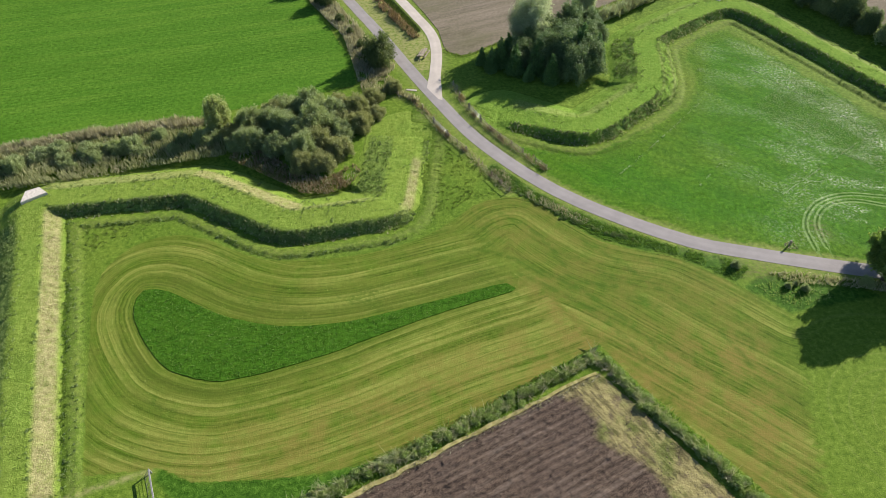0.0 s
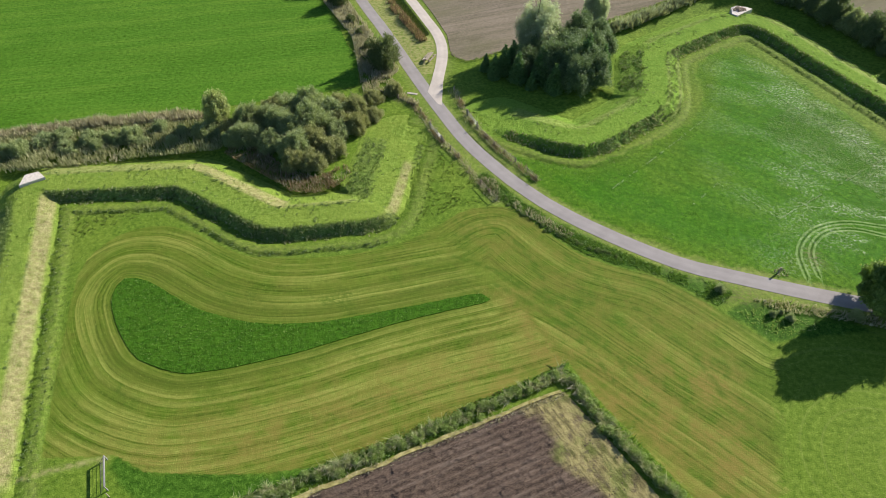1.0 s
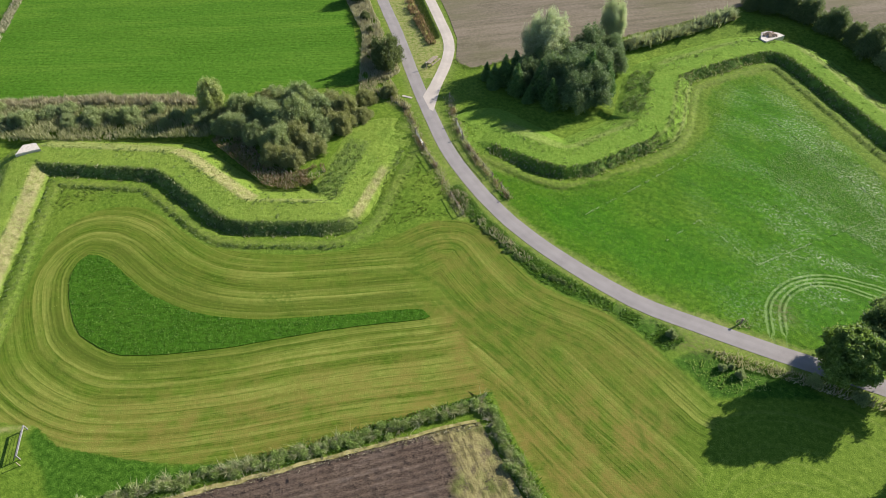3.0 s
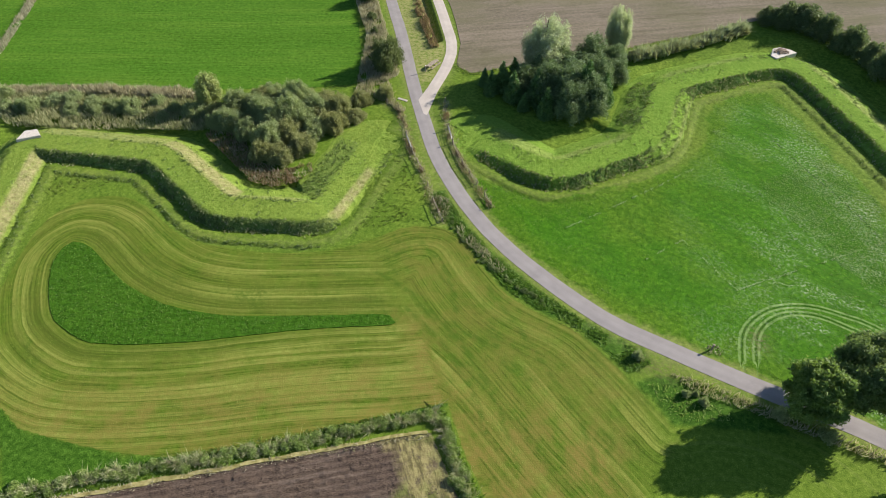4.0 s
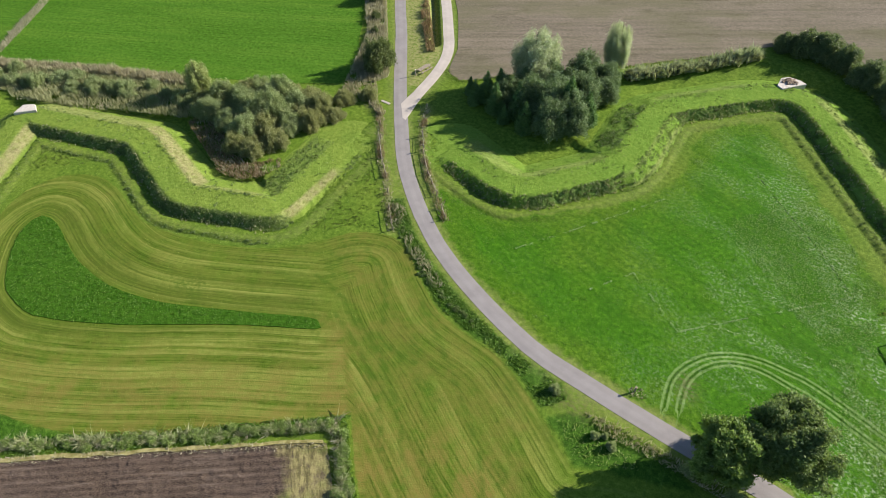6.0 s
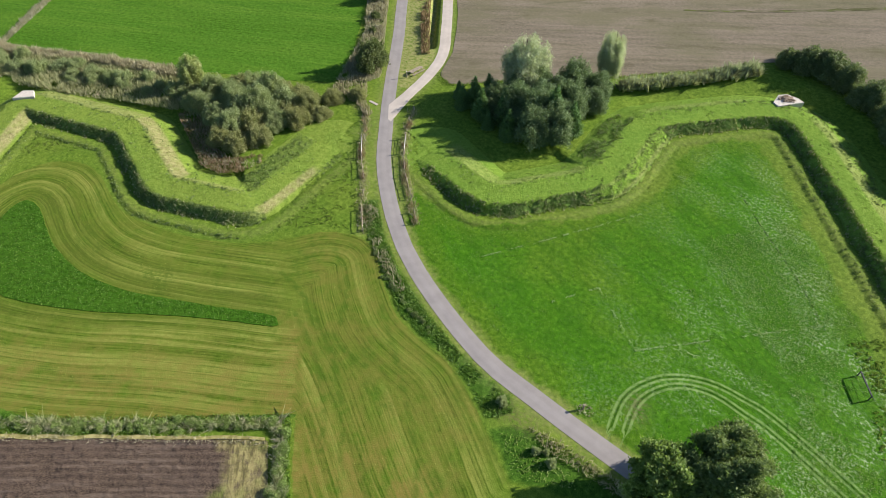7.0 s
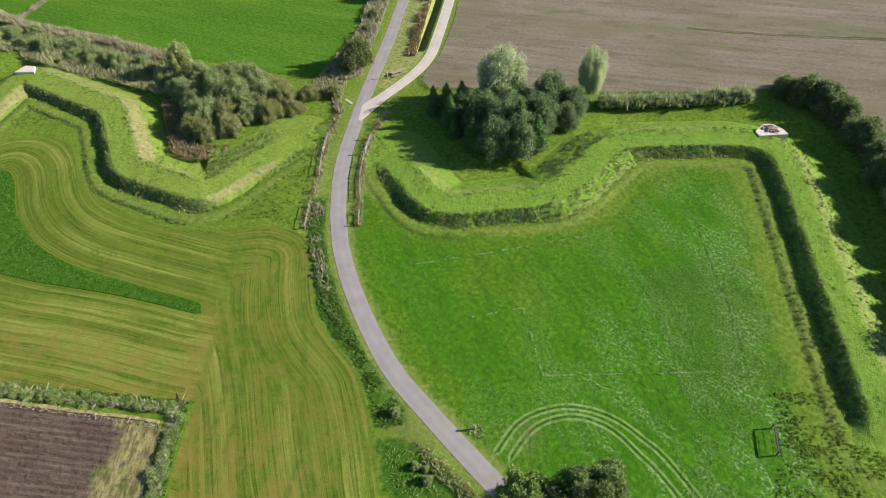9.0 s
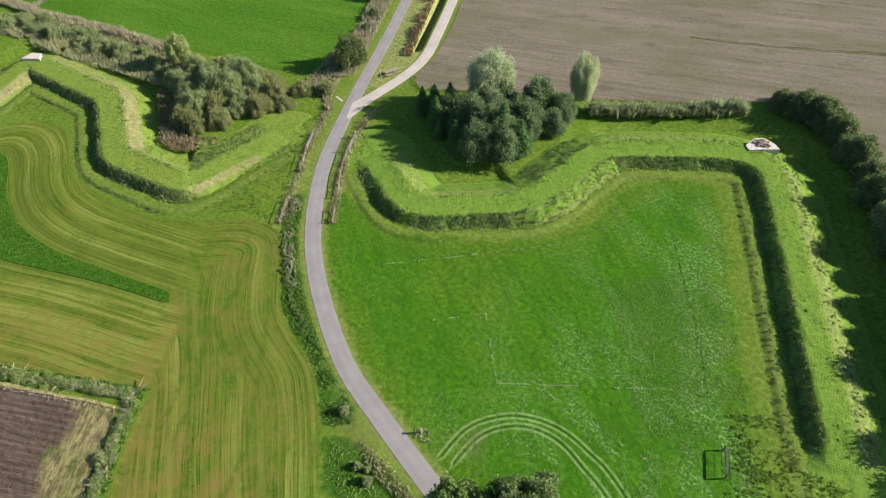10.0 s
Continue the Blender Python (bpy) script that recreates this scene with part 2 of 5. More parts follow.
def field_material(name, a, b, c, angle, stretch=0.06, across=1.6, bump=0.5, grain=1.0, stain=None):
    """A worked or mown field with faint lines along one direction."""
    m = Mat(name, 0.9, 0.04)
    lines = m.noise(across, 5, m.along(angle, stretch, 1), 0.65)
    wide = m.noise(0.3, 2, m.along(angle, stretch, 1))
    v = blades(m)
    col = m.mix(m.step(lines, 0.35, 0.65), a, b)
    col = m.mix(m.step(wide, 0.42, 0.62, 0.0, 0.55), col, c)
    col = m.mix(m.step(m.noise(0.03, 4), 0.4, 0.65, 0.0, 0.5), col, a)
    col = m.mix(m.step(m.noise(0.07, 6, m.along(angle, 0.3, 1), 0.65), 0.45, 0.65, 0.0, 0.45), col, (a[0] * 0.8, a[1] * 0.85, a[2] * 0.7))
    col = m.mix(m.step(v, 0.38, 0.5, 0.7 * grain, 0.0), col, tuple(0.5 * q for q in a))
    col = m.mix(m.step(v, 0.5, 0.62, 0.0, 0.5 * grain), col, tuple(1.4 * q for q in c))
    if stain:
        col = m.mix(m.step(m.noise(0.06, 7, m.along(angle, 0.35, 1), 0.68), 0.44, 0.62, 0.0, 0.7), col, stain)
        col = m.mix(m.step(m.noise(0.4, 6, m.along(angle, 0.3, 1), 0.72), 0.5, 0.66, 0.0, 0.4), col, tuple(0.6 * q for q in stain))
    m.bump(m.math("ADD", lines, v), bump, 0.2)
    return m.done(col)


def asphalt_material(name, a, b):
    m = Mat(name, 0.9, 0.1)
    c = m.mix(m.step(m.noise(0.4, 4), 0.3, 0.7), a, b)
    c = m.mix(m.step(m.noise(14.0, 3), 0.4, 0.7, 0.0, 0.25), c, tuple(1.4 * v for v in b))
    c = m.mix(m.step(m.attr("rut"), 0.1, 0.5, 0.12, 0.0), c, tuple(0.6 * v for v in a))
    m.bump(m.noise(30.0, 2), 0.2, 0.01)
    return m.done(c)


def soil_material():
    m = Mat("ploughed_soil", 0.95, 0.08)
    rows = m.noise(1.5, 5, m.along(29, 0.09, 1), 0.7)
    clod = m.noise(8.0, 3, m.along(29, 0.6, 1), 0.75)
    c = m.mix(m.step(clod, 0.38, 0.62), (0.056, 0.040, 0.030), (0.132, 0.097, 0.074))
    c = m.mix(m.step(rows, 0.48, 0.66, 0.0, 0.6), c, (0.185, 0.145, 0.116))
    c = m.mix(m.step(rows, 0.34, 0.45, 0.5, 0.0), c, (0.040, 0.030, 0.025))
    c = m.mix(m.step(m.noise(0.12, 4), 0.42, 0.65, 0.0, 0.4), c, (0.105, 0.078, 0.064))
    c = m.mix(m.step(m.noise(5.0, 3, rough=0.7), 0.62, 0.72, 0.0, 0.5), c, (0.20, 0.16, 0.13))
    straws = m.noise(1.6, 5, m.along(-53, 0.3, 1), 0.7)
    dry = m.mix(m.step(straws, 0.36, 0.64), (0.115, 0.102, 0.045), (0.31, 0.275, 0.12))
    dry = m.mix(m.step(m.noise(0.22, 4), 0.46, 0.62, 0.0, 0.75), dry, m.mix(m.step(straws, 0.4, 0.6), (0.075, 0.105, 0.02), (0.17, 0.19, 0.06)))
    dry = m.mix(m.step(m.noise(0.7, 6, rough=0.75), 0.53, 0.68, 0.0, 0.8), dry, (0.080, 0.062, 0.050))
    c = m.mix(m.math("MULTIPLY", m.attr("headland"), m.step(m.noise(0.6, 5, rough=0.7), 0.25, 0.5, 0.2, 1.0)), c, dry)
    m.bump(m.noise(4.0, 4, rough=0.7), 0.8, 0.12)
    return m.done(c)


def weed_strip_material():
    m = Mat("weedy_strip", 0.95, 0.05)
    c = m.mix(m.step(m.noise(0.5, 5, m.along(28, 0.25, 1), 0.7), 0.4, 0.62), (0.072, 0.076, 0.032), (0.16, 0.14, 0.10))
    return m.done(m.mix(m.step(m.noise(0.25, 4), 0.5, 0.65, 0.0, 0.7), c, (0.10, 0.13, 0.03)))


M = {
    "ground": ground_material(), "rampart": rampart_material("rampart_grass", (1.1, 1.06, 1.1)), "rampart_lush": rampart_material("lush_rampart_grass", (0.98, 1.08, 1.0)),
    "tall": field_material("tall_grass", (0.031, 0.094, 0.007), (0.060, 0.142, 0.013), (0.048, 0.122, 0.010), 23, 0.6, 1.2, 0.8),
    "field": field_material("bright_pasture", (0.050, 0.136, 0.011), (0.077, 0.173, 0.017), (0.098, 0.188, 0.021), 15),
    "bare": field_material("harrowed_soil", (0.15, 0.13, 0.098), (0.2, 0.17, 0.133), (0.25, 0.21, 0.165), 24, 0.025, 0.9, 0.25, 0.5, (0.135, 0.13, 0.075)),
    "soil": soil_material(), "weed_strip": weed_strip_material(),
    "stubble": plain_material("pale_straw", (0.2, 0.18, 0.065), (0.4, 0.36, 0.16), 1.4, 0.95, 0.05, 0.9),
    "road": asphalt_material("road_asphalt", (0.241, 0.224, 0.224), (0.286, 0.267, 0.263)),
    "path": asphalt_material("pale_concrete", (0.408, 0.366, 0.330), (0.492, 0.444, 0.402)),
    "concrete": plain_material("weathered_concrete", (0.45, 0.41, 0.37), (0.6, 0.56, 0.5), 2.5, 0.85, 0.3, 0.5),
    "bark": plain_material("bark", (0.06, 0.045, 0.03), (0.13, 0.1, 0.07), 4.0, 0.95, 0.1, 0.9),
    "wood": plain_material("grey_fence_wood", (0.2, 0.17, 0.13), (0.36, 0.31, 0.25), 5.0, 0.9, 0.15, 0.5),
    "white": plain_material("white_paint", (0.7, 0.7, 0.68), (0.8, 0.8, 0.78), 5.0, 0.5, 0.4, 0.1),
    "steel": plain_material("galvanised_steel", (0.3, 0.3, 0.3), (0.42, 0.42, 0.42), 6.0, 0.5, 0.5, 0.1, 0.6),
    "grey": plain_material("grey_paint", (0.16, 0.16, 0.16), (0.24, 0.24, 0.235), 6.0, 0.6, 0.3, 0.1),
    "net": plain_material("dark_net", (0.05, 0.055, 0.055), (0.1, 0.1, 0.1), 6.0, 0.9, 0.1, 0.1),
    "stone": plain_material("brown_stone", (0.22, 0.16, 0.11), (0.38, 0.3, 0.23), 5.0, 0.95, 0.15, 0.6),
    "oak": leaf_material("oak_leaves", (0.062, 0.115, 0.034), (0.235, 0.315, 0.125), 0.4),
    "young_oak": leaf_material("young_oak_leaves", (0.072, 0.14, 0.03), (0.27, 0.37, 0.11), 0.42),
    "willow": leaf_material("willow_leaves", (0.22, 0.27, 0.17), (0.58, 0.64, 0.47), 0.4),
    "scrub": leaf_material("scrub_leaves", (0.095, 0.14, 0.055), (0.42, 0.49, 0.26), 0.38),
    "olive": leaf_material("olive_scrub_leaves", (0.12, 0.14, 0.05), (0.38, 0.40, 0.19), 0.38),
    "plume": leaf_material("seeding_plumes", (0.22, 0.25, 0.12), (0.56, 0.58, 0.38), 0.35),
    "alder": leaf_material("alder_leaves", (0.06, 0.108, 0.048), (0.215, 0.30, 0.145), 0.3),
    "spruce": leaf_material("spruce_needles", (0.045, 0.12, 0.037), (0.165, 0.28, 0.09), 0.25),
    "yellow": leaf_material("sallow_leaves", (0.17, 0.21, 0.07), (0.46, 0.52, 0.24), 0.4),
    "reed": leaf_material("reed_blades", (0.2, 0.185, 0.13), (0.56, 0.53, 0.42), 0.3),
    "greyreed": leaf_material("grey_reed_blades", (0.159, 0.178, 0.085), (0.52, 0.53, 0.34), 0.3),
    "palereed": leaf_material("pale_reed_blades", (0.17, 0.2, 0.13), (0.48, 0.53, 0.39), 0.35),
    "mown_blade": leaf_material("mown_blades", (0.09, 0.135, 0.018), (0.34, 0.38, 0.1), 0.35),
    "lush_blade": leaf_material("meadow_blades", (0.035, 0.11, 0.01), (0.2, 0.33, 0.06), 0.35, 0.5, 0.35),
    "bank_blade": leaf_material("bank_blades", (0.095, 0.16, 0.024), (0.25, 0.345, 0.085), 0.35, 0.5, 0.3),
    "lush_bank_blade": leaf_material("lush_bank_blades", (0.085, 0.155, 0.024), (0.25, 0.37, 0.095), 0.35, 0.5, 0.4),
    "hawthorn": leaf_material("hawthorn_leaves", (0.055, 0.085, 0.028), (0.17, 0.215, 0.08), 0.3),
    "maple": leaf_material("maple_leaves", (0.065, 0.11, 0.045), (0.21, 0.27, 0.12), 0.32),
    "pale_leaf": leaf_material("pale_leaves", (0.2, 0.32, 0.1), (0.46, 0.56, 0.34), 0.3),
    "nettle": leaf_material("nettle_leaves", (0.075, 0.125, 0.035), (0.25, 0.33, 0.12), 0.3),
    # clover and glossy meadow leaves, sun sheen included in the light tone
    "clover": leaf_material("clover_sheen_leaves", (0.12, 0.24, 0.03), (0.26, 0.37, 0.13), 0.3, 0.5, 0.25),
    "bramble": leaf_material("bramble_leaves", (0.09, 0.175, 0.035), (0.35, 0.45, 0.16), 0.4),
    "blade": leaf_material("grass_blades", (0.055, 0.11, 0.014), (0.2, 0.26, 0.06), 0.3),
    "dead": leaf_material("dead_stalks", (0.13, 0.09, 0.055), (0.40, 0.30, 0.19), 0.2),
}


# ---- mesh tools ----
def mesh_of(name, verts, faces, material, smooth=True):
    me = bpy.data.meshes.new(name)
    verts, faces = np.asarray(verts, dtype=np.float32), np.asarray(faces, dtype=np.int32)
    k = faces.shape[1]
    me.vertices.add(len(verts))
    me.vertices.foreach_set("co", verts.ravel())
    me.loops.add(faces.size)
    me.loops.foreach_set("vertex_index", faces.ravel())
    me.polygons.add(len(faces))
    me.polygons.foreach_set("loop_start", np.arange(0, faces.size, k, dtype=np.int32))
    me.polygons.foreach_set("use_smooth", np.full(len(faces), smooth))
    me.materials.append(material)
    me.update()
    me.validate()
    return me


def bm_mesh(name, bm, material, smooth=False):
    me = bpy.data.meshes.new(name)
    bmesh.ops.recalc_face_normals(bm, faces=bm.faces)
    bm.to_mesh(me)
    bm.free()
    me.materials.append(material)
    me.polygons.foreach_set("use_smooth", np.full(len(me.polygons), smooth))
    return me


def part(name, data, parent, label=""):
    ob = new(name, data)
    ob.parent = parent
    return tagged(ob, label)


def set_attr(me, name, values):
    me.attributes.new(name, "FLOAT", "POINT").data.foreach_set("value", np.asarray(values, dtype=np.float32))


def seg_dist(P, line, closed=False):
    """Distance from points to a polyline, the signed distance across its nearest segment (left of it plus) and the length along."""
    line = np.asarray(line, float)
    ends = np.vstack([line, line[:1]]) if closed else line
    best, sign, run, s0 = np.full(len(P), 1e9), np.zeros(len(P)), np.zeros(len(P)), 0.0
    for a, b in zip(ends[:-1], ends[1:]):
        d = b - a
        n = np.hypot(*d)
        u = np.clip(((P - a) @ d) / n ** 2, 0, 1)
        q = P - a - u[:, None] * d
        r = np.hypot(q[:, 0], q[:, 1])
        c = (d[0] * (P[:, 1] - a[1]) - d[1] * (P[:, 0] - a[0])) / n
        near = (r < best - 1e-6) | ((r < best + 1e-6) & (np.abs(c) > np.abs(sign)))
        best, sign, run = np.where(near, r, best), np.where(near, c, sign), np.where(near, s0 + u * n, run)
        s0 += n
    return best, sign, run


def inside(P, poly):
    poly = np.asarray(poly, float)
    odd = np.zeros(len(P), bool)
    for (x0, y0), (x1, y1) in zip(poly, np.roll(poly, -1, 0)):
        hit = ((y0 > P[:, 1]) != (y1 > P[:, 1])) & (P[:, 0] < (x1 - x0) * (P[:, 1] - y0) / (y1 - y0 + 1e-12) + x0)
        odd ^= hit
    return odd


def poly_dist(P, poly):
    """Signed distance to a polygon, negative inside."""
    d = seg_dist(P, poly, True)[0]
    return np.where(inside(P, poly), -d, d)


def curve_through(points, step=1.0, closed=False):
    """A smooth line through plan points (Catmull-Rom), in steps of about that length."""
    p = [Vector((*q, 0)) for q in points]
    n, out = len(p), []
    for i in range(n if closed else n - 1):
        a, b, c, d = (p[j % n] if closed else p[min(max(j, 0), n - 1)] for j in (i - 1, i, i + 1, i + 2))
        k = max(1, int((c - b).length / step))
        for j in range(k):
            t = j / k
            out.append(0.5 * (2 * b + (c - a) * t + (2 * a - 5 * b + 4 * c - d) * t * t + (3 * b - a - 3 * c + d) * t ** 3))
    if not closed:
        out.append(p[-1])
    return np.array([(v.x, v.y) for v in out])


def grid(xs, ys):
    X, Y = np.meshgrid(xs, ys)
    P = np.column_stack([X.ravel(), Y.ravel()])
    nx, i = len(xs), np.arange(len(xs) * len(ys)).reshape(len(ys), len(xs))
    F = np.column_stack([i[:-1, :-1].ravel(), i[:-1, 1:].ravel(), i[1:, 1:].ravel(), i[1:, :-1].ravel()])
    return P, F


def keep_faces(P, F, keep):
    """Only the faces whose corners are all kept, with the vertices renumbered."""
    F = F[keep[F].all(1)]
    used = np.unique(F)
    back = np.zeros(len(P), int)
    back[used] = np.arange(len(used))
    return used, back[F]


def wave(P, scale, seed=0, octaves=3):
    """Smooth value noise on plan points, about -1 to 1."""
    rng, out, amp = np.random.default_rng(seed), np.zeros(len(P)), 1.0
    table = rng.uniform(-1, 1, (256, 256))
    for o in range(octaves):
        q = P * scale * 2 ** o + 37.7 * o
        i = np.floor(q).astype(int)
        f = q - i
        f = f * f * (3 - 2 * f)
        a, b = table[i[:, 0] % 256, i[:, 1] % 256], table[(i[:, 0] + 1) % 256, i[:, 1] % 256]
        c, d = table[i[:, 0] % 256, (i[:, 1] + 1) % 256], table[(i[:, 0] + 1) % 256, (i[:, 1] + 1) % 256]
        out += amp * ((a * (1 - f[:, 0]) + b * f[:, 0]) * (1 - f[:, 1]) + (c * (1 - f[:, 0]) + d * f[:, 0]) * f[:, 1])
        amp *= 0.5
    return out


# ---- plan ----
LEFT_RAMPART = [(-50.0, 20.0), (-73.7, 76.2), (-47.0, 79.9), (-28.2, 70.4), (-11.0, 74.0), (-9.7, 95.0)]
RIGHT_RAMPART = [(8.6, 102.2), (24.4, 94.8), (39.8, 109.0), (41.6, 129.3), (59.0, 142.4), (63.6, 144.0), (67.3, 143.0), (70.3, 139.6), (95.7, 95.3)]
LEFT_CORNERS, RIGHT_CORNERS = np.array(LEFT_RAMPART), np.array(RIGHT_RAMPART)
TOP, HALF, IN_RUN, OUT_RUN, MOAT = 1.5, 2.45, 1.45, 5.6, -0.9
ISLAND = curve_through([(-48.2, 57.2), (-48.7, 53.8), (-47.0, 50.5), (-43.6, 46.3), (-39.8, 43.1), (-33.7, 41.4), (-29.9, 41.8), (-24.0, 43.5), (-16.6, 46.4), (-8.8, 50.1), (-0.7, 53.6), (8.4, 57.0), (8.9, 57.6), (7.6, 58.5),
                        (4.0, 57.6), (-0.7, 56.0), (-7.4, 53.8), (-14.0, 51.8), (-20.4, 50.7), (-27.1, 50.6), (-34.1, 52.2), (-40.0, 54.8), (-44.3, 56.9)], 1.6, True)
MOW_NORTH = curve_through([(-45.7, 28), (-51, 42.3), (-56.0, 57.4), (-54.9, 64.2), (-51.5, 67.6), (-47, 68.8), (-41.9, 68.0), (-33.1, 64.1), (-28.2, 63.2), (-17.4, 64.1),
                           (-6.8, 67.6), (-0.6, 72.3), (3, 75.8), (7.8, 77.7), (12.7, 76.8), (18, 71.6), (23.1, 67.4), (27.3, 65.7), (33.2, 64.1), (37.1, 62), (42.1, 58.2), (48.3, 52.8)], 1.8)
MOW_SOUTH = [(58, 44), (62, 10), (42, 14), (35.8, 27.9), (24.4, 41.3), (20.0, 47.6), (11.5, 42.4), (5.2, 38.6), (-4.8, 32.6), (-12.0, 29.8), (-18.0, 28.5), (-24.0, 27.9), (-31.9, 27.5), (-36.5, 29.2)]
MOWN = np.vstack([MOW_NORTH, MOW_SOUTH])
ROAD = curve_through([(-60, 212), (-43.5, 180), (-28.3, 151.5), (-19.7, 136.0), (-11.3, 119.8), (-5.3, 108.8), (1.9, 96.5), (7.8, 88.8), (13.6, 82.6), (19.2, 77.8), (26.7, 72.8),
                      (37.4, 67.2), (46.4, 64.7), (54.1, 62.9), (60.2, 61.6), (68.5, 60.0), (76, 58.2), (100, 52.5), (150, 41)], 2.4)
PATH_LINE = curve_through([(-52, 220), (-34, 186), (-18.2, 157.2), (-10.8, 143.0), (-6.4, 133.4), (-5.0, 124.5), (-5.15, 116.0)], 2.4)


def rampart_profile(P, line):
    """The signed offset from a rampart's axis (outside plus), the length along it and its whole length."""
    d, c, run = seg_dist(P, line)
    total = np.hypot(*np.diff(np.asarray(line), axis=0).T).sum()
    return np.where(c > 0, d, -d), run, total


def rounded(line, r):
    """The line with its corners turned into short bends."""
    p, out = np.asarray(line, float), [np.asarray(line[0], float)]
    for a, b, c in zip(p[:-2], p[1:-1], p[2:]):
        k = min(r, 0.45 * np.hypot(*(a - b)), 0.45 * np.hypot(*(c - b)))
        u, w = b + (a - b) / np.hypot(*(a - b)) * k, b + (c - b) / np.hypot(*(c - b)) * k
        out += [(1 - t) ** 2 * u + 2 * t * (1 - t) * b + t * t * w for t in (0, 0.5, 1)]
    return np.array(out + [p[-1]])


LEFT_RAMPART, RIGHT_RAMPART = rounded(LEFT_RAMPART, 2.2), rounded(RIGHT_RAMPART, 4.5)
L_RUN, R_RUN = seg_dist(LEFT_CORNERS, LEFT_RAMPART)[2], seg_dist(RIGHT_CORNERS, RIGHT_RAMPART)[2]


def moat_depth(run, line):
    """The moat along a rampart; it all but ends where the outer slope is gentle."""
    if line is LEFT_RAMPART:
        return np.interp(run, [L_RUN[4] - 3, L_RUN[4] + 3], [MOAT, -0.1])
    return np.interp(run, [R_RUN[2] - 3, R_RUN[2] + 3, R_RUN[3] - 3, R_RUN[3] + 3], [MOAT, -0.1, -0.1, MOAT])


def bank(P, line):
    """Offset, length along, crest height and surface height of a rampart: flat crest, steep inner face, longer outer slope, rounded shoulders."""
    off, run, total = rampart_profile(P, line)
    if line is LEFT_RAMPART:
        first, last = 5, 24
        at = [L_RUN[1] - 5, L_RUN[1] + 1, L_RUN[4] - 1, L_RUN[4] + 3]
        in_half, in_run = np.interp(run, at, [1.25, HALF, HALF, 1.75]), np.interp(run, at, [3.2, IN_RUN, IN_RUN, 2.4])
        out_half = np.full(len(P), HALF)
    else:
        first, last = 14, 5
        at = [R_RUN[2] - 3, R_RUN[2] + 3, R_RUN[3] - 3, R_RUN[3] + 3]
        in_half, in_run = np.interp(run, at, [HALF, 2.6, 2.6, HALF]), np.interp(run, at, [IN_RUN, 4.0, 4.0, IN_RUN])
        out_half = np.interp(run, [R_RUN[6], R_RUN[7] + 8], [HALF, 1.4])
    top = TOP * np.clip(np.minimum((run + 0.01) / first, (total - run + 0.01) / last), 0, 1) ** 0.8
    if line is LEFT_RAMPART:
        top = top * np.interp(run, [L_RUN[1] - 9, L_RUN[1], L_RUN[4], L_RUN[4] + 5], [0.68, 1, 1, 0.78])
    wavy, z = off + 0.22 * wave(P, 0.35, 5), 0
    for d in (-0.4, -0.2, 0.0, 0.2, 0.4):
        o = wavy + d
        z = z + np.where(o > 0, 1 - np.clip((o - out_half) / OUT_RUN, 0, 1), 1 - np.clip((-o - in_half) / in_run, 0, 1)) / 5
    z = z * top + np.clip(top / TOP, 0, 1) * moat_depth(run, line) * np.interp(off, [3.0, HALF + OUT_RUN], [0, 1])
    return off, run, top, z


from mathutils.geometry import delaunay_2d_cdt


# ---- ground ----
# the last line is a strip of sun glints, drawn with pale leaves
WORN_GLINT_LINES = [[(42.2, 80.5), (47.5, 86.4), (55.8, 78.2)], [(55.8, 78.2), (77.9, 95.0)], [(62.1, 81.3), (70.7, 81.2), (77.5, 81.4)], [(28.7, 83.3), (38.3, 93.7), (48.7, 105.5)]]
TROD_LINES = [[(62.0, 117.5), (65.9, 112.1), (73.7, 102.0), (77.9, 95.0)]]
TRACK_OUT = curve_through([(56.6, 65.5), (56.7, 70.4), (58.7, 74.2), (61.6, 76.7), (65.9, 78.1), (70.2, 77.8), (75.9, 76.2), (92, 68), (112, 58)], 1.1)
TRACK_IN = curve_through([(58.4, 66.0), (58.6, 70.6), (60.4, 73.9), (63.3, 76.0), (67.0, 76.6), (71.0, 75.6), (76, 73.9), (91, 66.2), (111, 56)], 1.1)
RIGHT_FIELD = [(12.0, 91.2), (24.5, 88.8), (37.0, 96.5), (45.8, 103.5), (50.0, 113.0), (50.5, 124.5), (55.0, 131.0), (61.0, 133.5), (65.5, 128.0), (80.0, 101.5), (86.5, 90.0), (100, 70), (96, 56),
               (76, 60.5), (68.8, 62.2), (60.4, 64.0), (54.6, 65.4), (47, 67.2), (38.2, 69.7), (27.8, 75.0), (20.5, 79.9), (15.0, 85.0)]
VERGE = [(8.6, 79.6), (5.2, 85.5), (7.0, 86.6), (12.2, 80.8), (18.0, 75.6), (25.2, 70.9), (36.0, 65.5), (43.5, 63.2), (45.0, 61.5), (42.2, 59.0), (37.3, 62.6), (33.2, 64.7), (27.3, 66.3), (23.3, 68.0), (18.2, 72.3), (13.0, 77.5)]
VERGE_CORNER = [(45.9, 60.2), (43.4, 57.7), (48.4, 53.1), (55.0, 54.6), (62.0, 56.3), (60, 58.6), (50, 59.6)]
NORTH_DITCH = [(-10.6, 135.5), (-20.0, 153.8), (-48, 205)]


